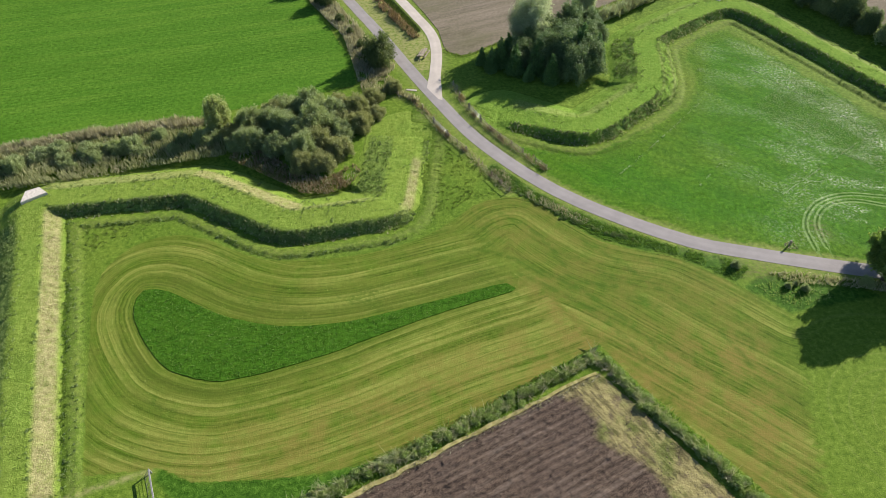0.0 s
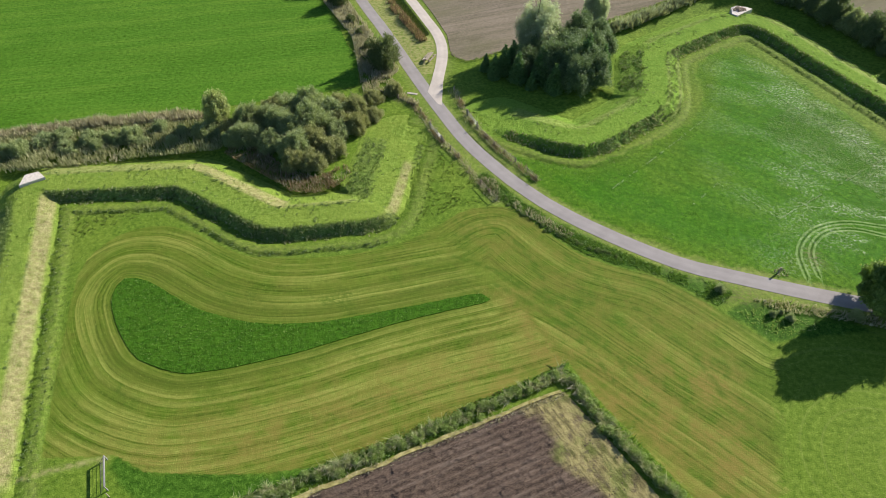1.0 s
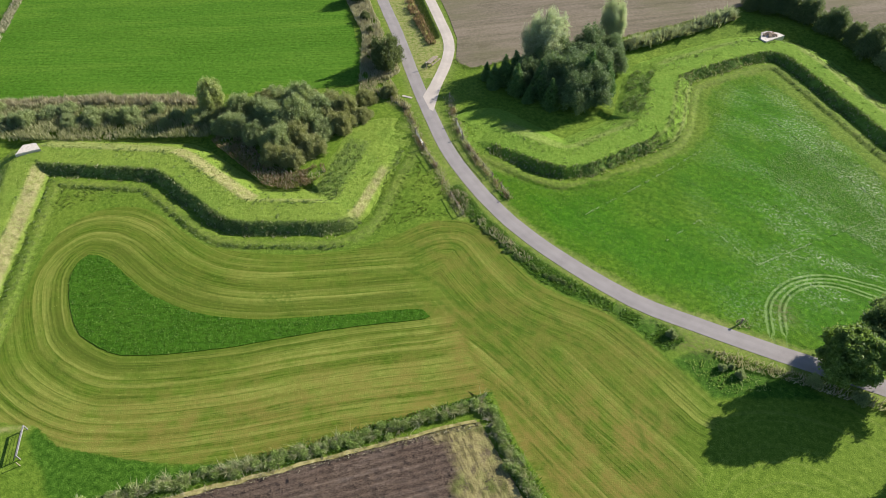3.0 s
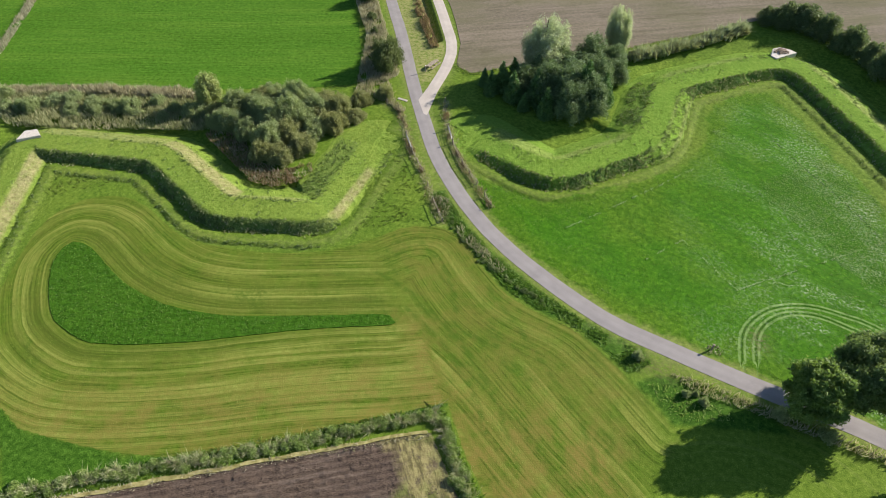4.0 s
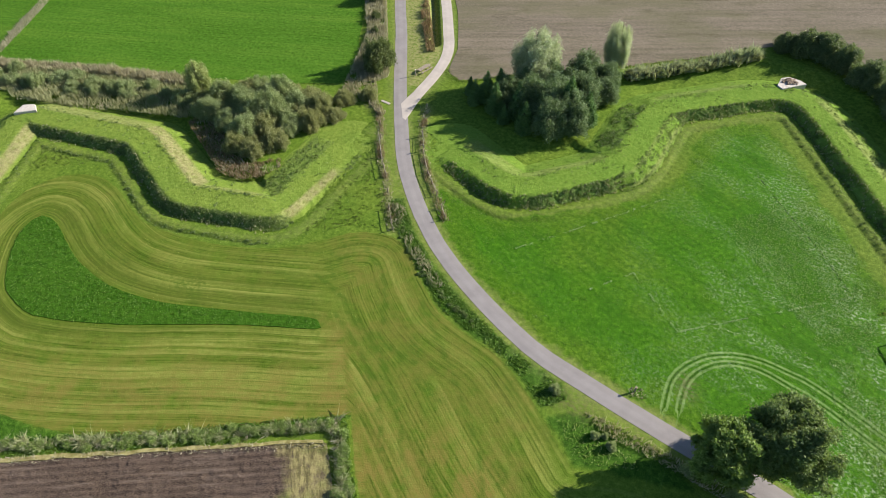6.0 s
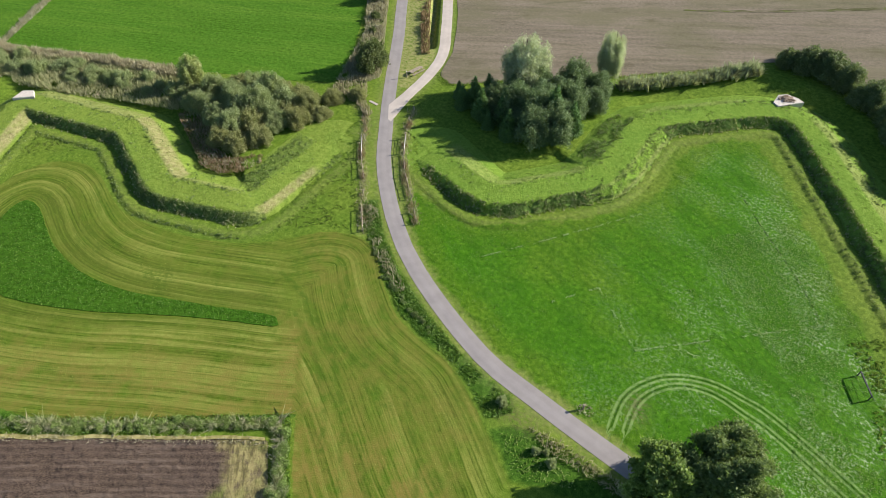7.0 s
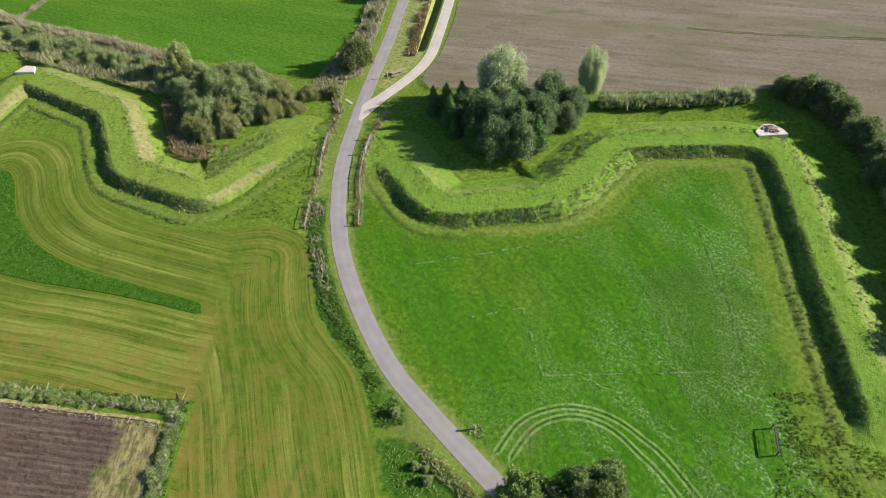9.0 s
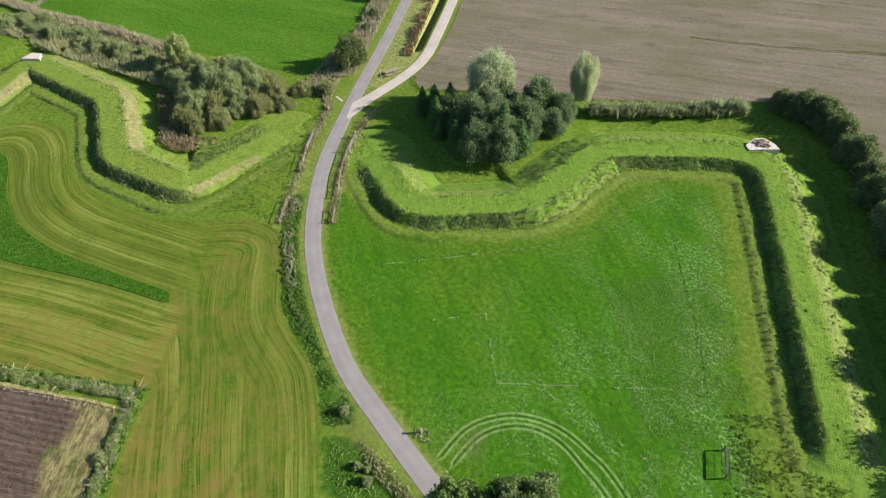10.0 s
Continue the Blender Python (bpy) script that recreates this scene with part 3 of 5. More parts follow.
def ground_height(P):
    """The flat land with its shallow moats and the ditch by the path."""
    z = 0.01 * wave(P, 0.07, 3)
    for line in (LEFT_RAMPART, RIGHT_RAMPART):
        off, run, top, _ = bank(P, line)
        k = top / TOP
        z += k * moat_depth(run, line) * np.interp(off, [3.0, HALF + OUT_RUN, HALF + OUT_RUN + 1.5, HALF + OUT_RUN + 6], [0, 1, 1, 0])
        z -= np.where((off > -(HALF + 2.5)) & (off < HALF + OUT_RUN), 0.12, 0)
        # low step in front of the inner foot
        z += k * 0.2 * np.interp(-off, [HALF + 2.4, HALF + 4.1, HALF + 4.55], [0.75, 1, 0]) * (off < 0)
        z -= k * 0.05 * np.exp(-((off + HALF + 4.9) / 0.35) ** 2)
    d = seg_dist(P, NORTH_DITCH)[0]
    z -= 1.5 * np.interp(d, [0.3, 1.3], [1, 0])
    for line in (ROAD, PATH_LINE):
        z = np.where(seg_dist(P, line)[0] < 2.6, np.minimum(z, -0.03), z)
    return z


def fence_dist(P):
    return np.minimum(seg_dist(P, FENCE_LEFT)[0], seg_dist(P, FENCE_RIGHT)[0])


FENCE_LEFT = curve_through([(-12.5, 108.6), (-9.4, 107.2), (-4.9, 99.8), (-1.8, 94.6), (1.6, 90.3), (6.0, 83.4), (9.0, 79.2)], 3.0)
FENCE_RIGHT = curve_through([(-1.2, 112.3), (2.0, 104.2), (4.6, 99.3), (8.0, 94.3), (12.0, 89.8), (15.9, 85.0)], 3.0)


def build_ground():
    fine_x, fine_y = np.arange(-95, 112.01, 0.42), np.arange(14, 172.01, 0.42)
    far = np.array([2.0, 6, 14, 30, 60, 120, 300, 800, 2500])
    xs = np.concatenate([fine_x[0] - far[::-1], fine_x, fine_x[-1] + far])
    ys = np.concatenate([fine_y[0] - far[::-1], fine_y, fine_y[-1] + far])
    P, F = grid(xs, ys)
    me = mesh_of("ground", np.column_stack([P, ground_height(P)]), F, M["ground"])
    isl = poly_dist(P, ISLAND)
    mow = poly_dist(P, MOWN)
    beyond = (P - (45.5, 42.0)) @ np.array([0.97, -0.22])
    mow = np.maximum(mow, beyond / 9 - 0.1)
    set_attr(me, "mow_edge", mow)
    east = (P - (12.0, 57.5)) @ np.array([0.775, 0.632])
    border = seg_dist(P, MOW_NORTH[len(MOW_NORTH) // 2:])[0]
    # beyond the blunt end the passes run straight on
    k = int(np.argmax(ISLAND[:, 0]))
    tongue = np.vstack([ISLAND[:k - 1], [(22.0, 62.8), (22.0, 63.4)], ISLAND[k + 3:]])
    set_attr(me, "swath", np.maximum(poly_dist(P, tongue), 0))
    set_attr(me, "swath_border", 60.3 + border)
    set_attr(me, "swath_straight", P @ np.array([0.577, 0.817]) + 1.2 * wave(P, 0.03, 14, 2))
    set_attr(me, "border_mix", np.clip(0.5 + (east + 1.0 * wave(P, 0.15, 41)) / np.where(P[:, 1] < 58, 0.5, 5.0), 0, 1))
    set_attr(me, "straight_mix", np.clip((border - 5 - 3 * np.clip((58 - P[:, 1]) / 10, -1, 0)) / 4, 0, 1) * np.clip(east / 1.0, 0, 1) * np.clip((57 - P[:, 1]) / 8 + 0.5, 0, 1))
    south = np.clip((54 - (P[:, 1] - 0.45 * P[:, 0])) / 3, 0, 1) * (east < 0)
    set_attr(me, "south", south)
    set_attr(me, "shade_ring", np.clip(np.exp(-((isl - 1.9) / 1.3) ** 2) + 0.6 * np.exp(-((isl - 5.2) / 0.8) ** 2), 0, 1) * (1 - south) * np.clip((isl - 0.2) / 0.4, 0, 1) * np.clip(-east / 6, 0, 1) * np.clip((P[:, 0] + 50) / 6, 0, 1))
    brown = 0.28 + 0.3 * np.clip(east / 4, 0, 1) + 0.5 * np.exp(-(east / 2.5) ** 2) * (P[:, 1] < 60) + 0.9 * np.clip((P[:, 0] - 16) / 10, 0, 1) * np.clip((52 - P[:, 1]) / 10, 0, 1)
    brown += 0.55 * np.clip((47 - (P[:, 1] - 0.45 * (P[:, 0] + 10))) / 9, 0, 1) * (east < 0)
    set_attr(me, "brown", np.clip(brown, 0, 1) * np.clip((47 - P[:, 0]) / 6, 0, 1))
    ring = np.maximum(isl, 0)
    tone = np.interp(ring, [0, 0.3, 2.3, 2.7, 3.0, 4.4, 4.8, 5.2, 5.6, 7.0, 9, 13, 18], [0.1, 0.2, 0.22, 0.02, -0.3, -0.25, 0.25, 0.2, -0.2, 0.02, -0.04, -0.08, -0.1])
    set_attr(me, "pass_tone", tone * south)
    set_attr(me, "lawn", np.clip((P[:, 0] - 36) / 5, 0, 1) * np.clip((58 - P[:, 1]) / 3, 0, 1))
    set_attr(me, "rings", np.hypot(P[:, 0] - 58, P[:, 1] - 36))
    hedge_side = np.vstack([MOW_SOUTH[5:], [(-36.5, 27.6), (-30, 22.5), (-27, 20.0), (-17.5, 25.4), (-7.5, 30.6), (3.0, 36.2), (11.5, 41.2), (18.5, 45.2)]])
    deep = np.min([poly_dist(P, q) for q in (hedge_side, VERGE, VERGE_CORNER)], axis=0)
    set_attr(me, "deep", np.clip(0.5 - (deep + 0.35 * wave(P, 0.5, 42)) / 0.6, 0, 1))
    set_attr(me, "right_edge", poly_dist(P, RIGHT_FIELD))
    # share of clover and of painted sheen, rising eastward
    set_attr(me, "clover", np.clip((P[:, 0] - 42) / 30, 0.05, 1))
    for name, line in (("track_out", TRACK_OUT), ("track_in", TRACK_IN)):
        d, c, _ = seg_dist(P, line)
        set_attr(me, name, np.copysign(d, c))
    dark = [[(9.5, 60.5), (16, 56.5), (22, 51), (26, 45)], [(11, 61.5), (18, 57.8), (25, 51), (31, 42)], [(2, 66), (9, 63.5), (15, 60), (24, 58)], [(6, 74.5), (12, 70), (16, 64), (17.5, 57)], [(20, 68), (28, 60), (37, 50), (40, 44)]]
    set_attr(me, "trod", np.min([np.copysign(*seg_dist(P, w)[:2]) for w in TROD_LINES], axis=0))
    set_attr(me, "dark_track", np.min([seg_dist(P, curve_through(w, 1.0))[0] for w in dark], axis=0))
    road, path = seg_dist(P, ROAD)[0], seg_dist(P, PATH_LINE)[0]
    edge = np.minimum(road - 1.55, path - 1.2)
    dry = 0.45 * np.exp(-np.maximum(edge, 0) / 0.9) + 0.5 * np.exp(-(fence_dist(P) / 1.0) ** 2)
    wedge = poly_dist(P, [(-8.2, 117.5), (-6.4, 119), (-7.4, 132), (-10.5, 137), (-19, 153), (-37, 184), (-43, 184), (-27, 152), (-12.5, 125)])
    dry = np.maximum(dry, 0.85 * np.clip(0.6 - wedge / 0.8, 0, 1))
    earth = 0.55 * np.exp(-(seg_dist(P, [(44.0, 61.2), (47.5, 61.0)])[0] / 1.6) ** 2) + 0.6 * np.exp(-(seg_dist(P, [(58.5, 70.5), (59, 69)])[0] / 1.5) ** 2)
    for line in (LEFT_RAMPART, RIGHT_RAMPART):
        off, run, total = rampart_profile(P, line)
        lip = np.exp(-((off + HALF + IN_RUN + 3.0) / 0.45) ** 2) + np.exp(-((off + HALF + IN_RUN + 1.9) / 0.25) ** 2)
        dry = np.maximum(dry, 0.2 * np.exp(-((off + HALF + IN_RUN + 2.4) / 1.0) ** 2) * (off < 0))
        earth += 0.15 * lip * (off < 0) * (wave(P, 0.15, 8) > -0.2)
    dry = np.maximum(dry, 0.9 * np.exp(-(seg_dist(P, [(-48.5, 24.5), (-44, 26.5), (-37.5, 28.8)])[0] / 0.35) ** 2))
    set_attr(me, "dry", np.clip(dry, 0, 1))
    set_attr(me, "earth", np.clip(earth, 0, 1))
    ob = new("ground", me)
    return tagged(ob, "flat green meadow with curved mown swaths and rough verges", "ground", kind="structure")


def build_rampart(line, dry_spans, weed_spans, label, grass):
    lo, hi = np.min(line, 0) - 9, np.max(line, 0) + 9
    P, F = grid(np.arange(lo[0], hi[0], 0.34), np.arange(lo[1], hi[1], 0.34))
    off = rampart_profile(P, line)[0]
    used, F = keep_faces(P, F, (off > -(HALF + 3.3)) & (off < HALF + OUT_RUN + 0.6))
    P = P[used]
    off, run, top, z = bank(P, line)
    z += 0.05 * wave(P, 0.6, 6) * np.clip((z + 0.1) / 0.3, 0, 1)
    z = np.where((z < 0.05) & (off < 0), z - 0.1, z)
    z = np.where(off > HALF + OUT_RUN + 0.3, z - 0.18, z)
    steep = np.clip(np.interp(-off, [2.2, 2.8, 4.0, 4.6], [0, 1, 1, 0]) + 0.6 * np.interp(off, [2.4, 3.2, 6.5, 8], [0, 1, 1, 0]), 0, 1)
    z += steep * (0.07 * wave(P, 1.1, 17, 3) + 0.05 * wave(P, 2.2, 18, 1))
    me = mesh_of("earth_rampart", np.column_stack([P, z]), F, M[grass])
    dry, weeds = np.zeros(len(P)), np.zeros(len(P))
    for target, spans in ((dry, dry_spans), (weeds, weed_spans)):
        for a, b, o0, o1, amount in spans:
            soft = np.clip((run - a) / 2.0, 0, 1) * np.clip((b - run) / 2.0, 0, 1) * np.clip((off - o0) / 0.5, 0, 1) * np.clip((o1 - off) / 0.5, 0, 1)
            np.maximum(target, amount * soft, out=target)
    set_attr(me, "dry", dry)
    set_attr(me, "weeds", weeds)
    return tagged(new("earth_rampart", me), label, "rampart", kind="structure")


def flat_patch(name, outline, z, material, label, category, kind="structure", step=2.0, rim=0.0, wobble=0.0):
    """A sheet over a plan outline, with a skirt down into the ground."""
    o = np.asarray(outline, float)
    pts = []
    for a, b in zip(o, np.roll(o, -1, 0)):
        k = max(1, int(np.hypot(*(b - a)) / step))
        pts += [a + (b - a) * i / k for i in range(k)]
    pts = np.array(pts)
    if wobble:
        pts += wobble * np.column_stack([wave(pts, 0.7, 11), wave(pts, 0.7, 12)])
    pts = pts[::-1] if np.cross(pts, np.roll(pts, -1, 0)).sum() < 0 else pts
    n = len(pts)
    co, _, tris, *_ = delaunay_2d_cdt([Vector(p) for p in pts], [], [list(range(n))], 1, 1e-4)
    bm = bmesh.new()
    top = [bm.verts.new((p.x, p.y, z)) for p in co]
    for f in tris:
        bm.faces.new([top[i] for i in f])
    low = [bm.verts.new((p.x, p.y, z - 0.3)) for p in co]
    bm.verts.index_update()
    for e in [e for e in bm.edges if len(e.link_faces) == 1]:
        a, c = e.verts[0].index, e.verts[1].index
        bm.faces.new((top[a], top[c], low[c], low[a]))
    ob = new(name, bm_mesh(name, bm, material))
    return tagged(ob, label, category, kind=kind)


def ribbon(name, line, width, z, material, label, category, crown=0.012):
    """A paved strip with a slight crown, solid edges and wheel ruts."""
    line = np.asarray(line, float)
    d = np.gradient(line, axis=0)
    d /= np.hypot(d[:, 0], d[:, 1])[:, None]
    nrm = np.column_stack([-d[:, 1], d[:, 0]])
    cross = [(-0.5, -0.25), (-0.5, 0.0), (-0.25, 1.0), (0.0, 1.4), (0.25, 1.0), (0.5, 0.0), (0.5, -0.25)]
    V, rut = [], []
    for u, h in cross:
        w = width * u + (0.04 * wave(line, 0.5, 21) if abs(u) == 0.5 else 0)
        q = line + nrm * (w if np.isscalar(w) else w[:, None])
        V.append(np.column_stack([q, np.full(len(q), z + (crown * h if h >= 0 else h))]))
        rut.append(np.full(len(q), abs(abs(u) - 0.25) * width))
    n, k = len(line), len(cross)
    V = np.stack(V, 1).reshape(-1, 3)
    i = np.arange(n * k).reshape(n, k)
    F = np.column_stack([i[:-1, :-1].ravel(), i[:-1, 1:].ravel(), i[1:, 1:].ravel(), i[1:, :-1].ravel()])
    me = mesh_of(name, V, F[:, ::-1], material, False)
    set_attr(me, "rut", np.stack(rut, 1).ravel())
    return tagged(new(name, me), label, category, kind="structure")


build_ground()
build_rampart(LEFT_RAMPART,
              [(2, L_RUN[1] - 2, -4.1, -1.1, 0.9), (2, L_RUN[1] - 16, -6.1, -5.4, 0.6), (L_RUN[2] - 2, L_RUN[3] + 3, 2.2, 5.5, 0.85), (L_RUN[3] - 1, L_RUN[4] - 2, 2.2, 3.8, 0.45), (L_RUN[4] - 0.5, L_RUN[5] - 6, -3.6, -1.5, 0.85),
               (L_RUN[1], L_RUN[2], 2.0, 6.0, 0.5)],
              [(L_RUN[1], L_RUN[4] + 1, -4.6, -2.0, 1.0), (L_RUN[4] + 2, L_RUN[5], 2.4, 7.5, 0.55), (2, L_RUN[1] - 3, 2.6, 7.5, 1.0)],
              "mown grassy earth bank with steep shaded and straw-coloured slopes", "rampart")
build_rampart(RIGHT_RAMPART,
              [(R_RUN[0], R_RUN[1], 2.2, 6.0, 0.3), (R_RUN[1], R_RUN[2], 2.2, 4.6, 0.3), (R_RUN[2] - 4, R_RUN[3], -5.6, -4.4, 0.5), (R_RUN[2] - 4, R_RUN[3], -3.2, -2.2, 0.35), (R_RUN[3], R_RUN[4], 2.2, 5.0, 0.25), (R_RUN[6], R_RUN[-1], 1.3, 4.5, 0.4)],
              [(R_RUN[1], R_RUN[2] - 2, -4.6, -2.2, 1.0), (R_RUN[2] + 3, R_RUN[3] - 2, 2.4, 7.5, 0.35), (R_RUN[3], R_RUN[4], -4.6, -2.2, 1.0), (R_RUN[4], R_RUN[-1], -4.4, -2.6, 0.5)],
              "angular grassy earth bank with a dark shaded inner slope", "rampart_lush")
flat_patch("pasture", [(-250, 40), (-104, 88), (-97, 90.5), (-76.8, 97), (-57, 101.2), (-34.6, 107.6), (-21.8, 113.2), (-24.3, 124), (-37.0, 148), (-75, 222), (-250, 420)], 0.035, M["field"],
           "bright evenly green pasture with faint mowing lines", "field", step=6, wobble=0.3)
flat_patch("bare_field", [(-3.4, 127.0), (-2.4, 125.4), (0.6, 123.9), (4, 125.8), (14, 132.8), (31, 142.9), (45.5, 153.0), (56, 161.8), (61, 165.5), (80, 161), (95, 140), (120, 100), (420, 90), (420, 420), (-60, 420), (-16.2, 158.8), (-9.2, 145.0), (-4.9, 135.6)], 0.03,
           M["bare"], "pale brown harrowed soil with long tractor lines", "field", step=6, wobble=0.3)
flat_patch("grass_strip", [(36, 178.2), (46.8, 182.9), (59.6, 189.3), (72.4, 196.8), (150, 243.0), (150, 244.4), (72.0, 198.0), (59.2, 190.3), (46.4, 183.8), (36, 178.9)], 0.08, M["weed_strip"], "narrow strip of dull weeds across the bare field", "grass", kind="stuff", wobble=0.3)
ribbon("road", ROAD, 2.75, 0.0, M["road"], "narrow curving grey asphalt lane", "road")
flat_patch("path_mouth", [(-6.5, 114.5), (-6.7, 111.5), (-4.2, 107.4), (-3.3, 107.0), (-3.5, 110.0), (-3.8, 114.5), (-3.95, 117.0), (-6.3, 117.0)], 0.024, M["path"], "pale concrete mouth of the track", "path", step=1.0)
ribbon("side_path", PATH_LINE, 2.5, 0.0, M["path"], "pale concrete track joining the lane", "path")
# the taller uncut island, its sides a hand high
flat_patch("uncut_grass", ISLAND, 0.07, M["tall"], "tongue of taller darker green uncut grass", "grass", kind="stuff", step=0.5, wobble=0.06)


def headland(P):
    """How far a spot lies in the straw-covered headland, 0 to 1."""
    return np.clip((P @ np.array([0.78, 0.62]) - 35.2 + 1.2 * wave(P, 0.3, 34)) / 1.5, 0, 1)


def clods(C, rng):
    """Rough eight-sided lumps of earth."""
    n = len(C)
    six = np.array([(1, 0, 0), (0, 1, 0), (-1, 0, 0), (0, -1, 0), (0, 0, 0.8), (0, 0, -0.8)], float)
    s = 0.03 + 0.06 * rng.random(n) ** 3
    V = six[None] * s[:, None, None] * rng.uniform(0.6, 1.5, (n, 6, 1))
    a = rng.uniform(0, 6.28, n)
    ca, sa = np.cos(a)[:, None], np.sin(a)[:, None]
    V = np.stack([V[:, :, 0] * ca * 1.4 - V[:, :, 1] * sa, V[:, :, 0] * sa * 1.4 + V[:, :, 1] * ca, V[:, :, 2]], 2) + C[:, None, :]
    F = np.array([(0, 1, 4), (1, 2, 4), (2, 3, 4), (3, 0, 4), (1, 0, 5), (2, 1, 5), (3, 2, 5), (0, 3, 5)])
    return V.reshape(-1, 3), (F[None] + 6 * np.arange(n)[:, None, None]).reshape(-1, 3)


def ploughed_field():
    outline = [(-24.5, 19.0), (-9.8, 27.2), (2.4, 33.8), (14.6, 40.4), (19.3, 42.9), (24.6, 36.6), (32.4, 26.6), (43.5, 11), (43.5, 4), (-30, 0)]
    P, F = grid(np.arange(-30, 44, 0.17), np.arange(4, 43, 0.17))
    d = poly_dist(P, outline)
    used, F = keep_faces(P, F, d < 0.1)
    P, d = P[used], d[used]
    u = P @ np.array([0.875, 0.485])
    v = P @ np.array([-0.485, 0.875])
    T = np.column_stack([u * 0.7, v])
    ridge = 0.035 * np.sin(v * 2 * math.pi / 0.9 + 0.5 * wave(P, 0.08, 31))
    clod = 0.055 * np.clip(wave(T, 1.9, 32, 3), -0.5, 1.4) + 0.05 * wave(T, 0.4, 35, 2)
    z = 0.2 + (ridge + clod) * np.clip(-d / 0.8, 0, 1) * (1 - 0.8 * headland(P))
    me = mesh_of("ploughed_field", np.column_stack([P, z]), F, M["soil"], False)
    set_attr(me, "headland", headland(P))
    rng = np.random.default_rng(36)
    k = rng.integers(0, len(P), 30000)
    k = k[(d[k] < -0.5) & ((headland(P[k]) < 0.5) | (rng.random(len(k)) < 0.12))]
    V, F = clods(np.column_stack([P[k] + rng.uniform(-0.08, 0.08, (len(k), 2)), z[k] + 0.02]), rng)
    tagged(new("soil_clods", mesh_of("soil_clods", V, F, M["soil"], False)), "turned clods lying on the ploughed soil", "soil", kind="stuff")
    return tagged(new("ploughed_field", me), "dark freshly ploughed soil with rough clods", "field", kind="structure")


ploughed_field()
flat_patch("straw_margin", [(-28, 17.5), (-9.9, 27.6), (2.3, 34.2), (14.5, 40.9), (18.8, 43.0), (19.0, 42.6), (14.8, 40.5), (2.6, 33.8), (-9.6, 27.1), (-28, 16.9)], 0.3, M["stubble"],
           "thin margin of pale straw round the ploughed soil", "grass", kind="stuff", step=0.6, wobble=0.15)


# ---- plants ----
def leaf_quads(C, size, rng, up=0.3, slim=0.55, out=None):
    """Small rhombic leaves (or leaf sprays) round the centres C."""
    n = len(C)
    N = rng.normal(size=(n, 3)) + (0, 0, up)
    if out is not None:
        N += out * 0.45
    N /= np.linalg.norm(N, axis=1)[:, None]
    T = np.cross(N, rng.normal(size=(n, 3)))
    T /= np.linalg.norm(T, axis=1)[:, None] + 1e-9
    B = np.cross(N, T)
    s = size * rng.uniform(0.6, 1.3, n)[:, None]
    V = np.stack([C - T * s - B * s * slim, C - T * s + B * s * slim, C + T * s * 1.2], 1).reshape(-1, 3)
    return V, np.arange(3 * n).reshape(n, 3)


def on_blobs(blobs, n, rng, fill=0.4):
    """Points on and just under the skins of a heap of round clumps."""
    c, r = np.array([b[0] for b in blobs], float), np.array([b[1] for b in blobs], float)
    w = (r[:, 0] * r[:, 2]) / (r[:, 0] * r[:, 2]).sum()
    k = rng.choice(len(blobs), n, p=w)
    d = rng.normal(size=(n, 3)) + (0, 0, 0.25)
    d /= np.linalg.norm(d, axis=1)[:, None]
    q = 1 - np.abs(rng.normal(0, fill, n))
    return c[k] + d * r[k] * q[:, None], d


def tube(points, r0, r1, sides=6):
    """A tapered round limb along points."""
    pts = np.asarray(points, float)
    V, n = [], len(pts)
    for i, p in enumerate(pts):
        t = pts[min(i + 1, n - 1)] - pts[max(i - 1, 0)]
        t /= np.linalg.norm(t)
        a = np.cross(t, (0.3, 0.9, 0.1))
        a /= np.linalg.norm(a)
        b = np.cross(t, a)
        r = r0 + (r1 - r0) * i / (n - 1)
        for s in range(sides):
            w = 2 * math.pi * s / sides
            V.append(p + r * (math.cos(w) * a + math.sin(w) * b))
    F = [(i * sides + s, i * sides + (s + 1) % sides, (i + 1) * sides + (s + 1) % sides, (i + 1) * sides + s) for i in range(n - 1) for s in range(sides)]
    return np.array(V), np.array(F)


def joined(pieces):
    V, F, k = [], [], 0
    for v, f in pieces:
        V.append(v)
        F.append(f + k)
        k += len(v)
    return np.vstack(V), np.vstack(F)


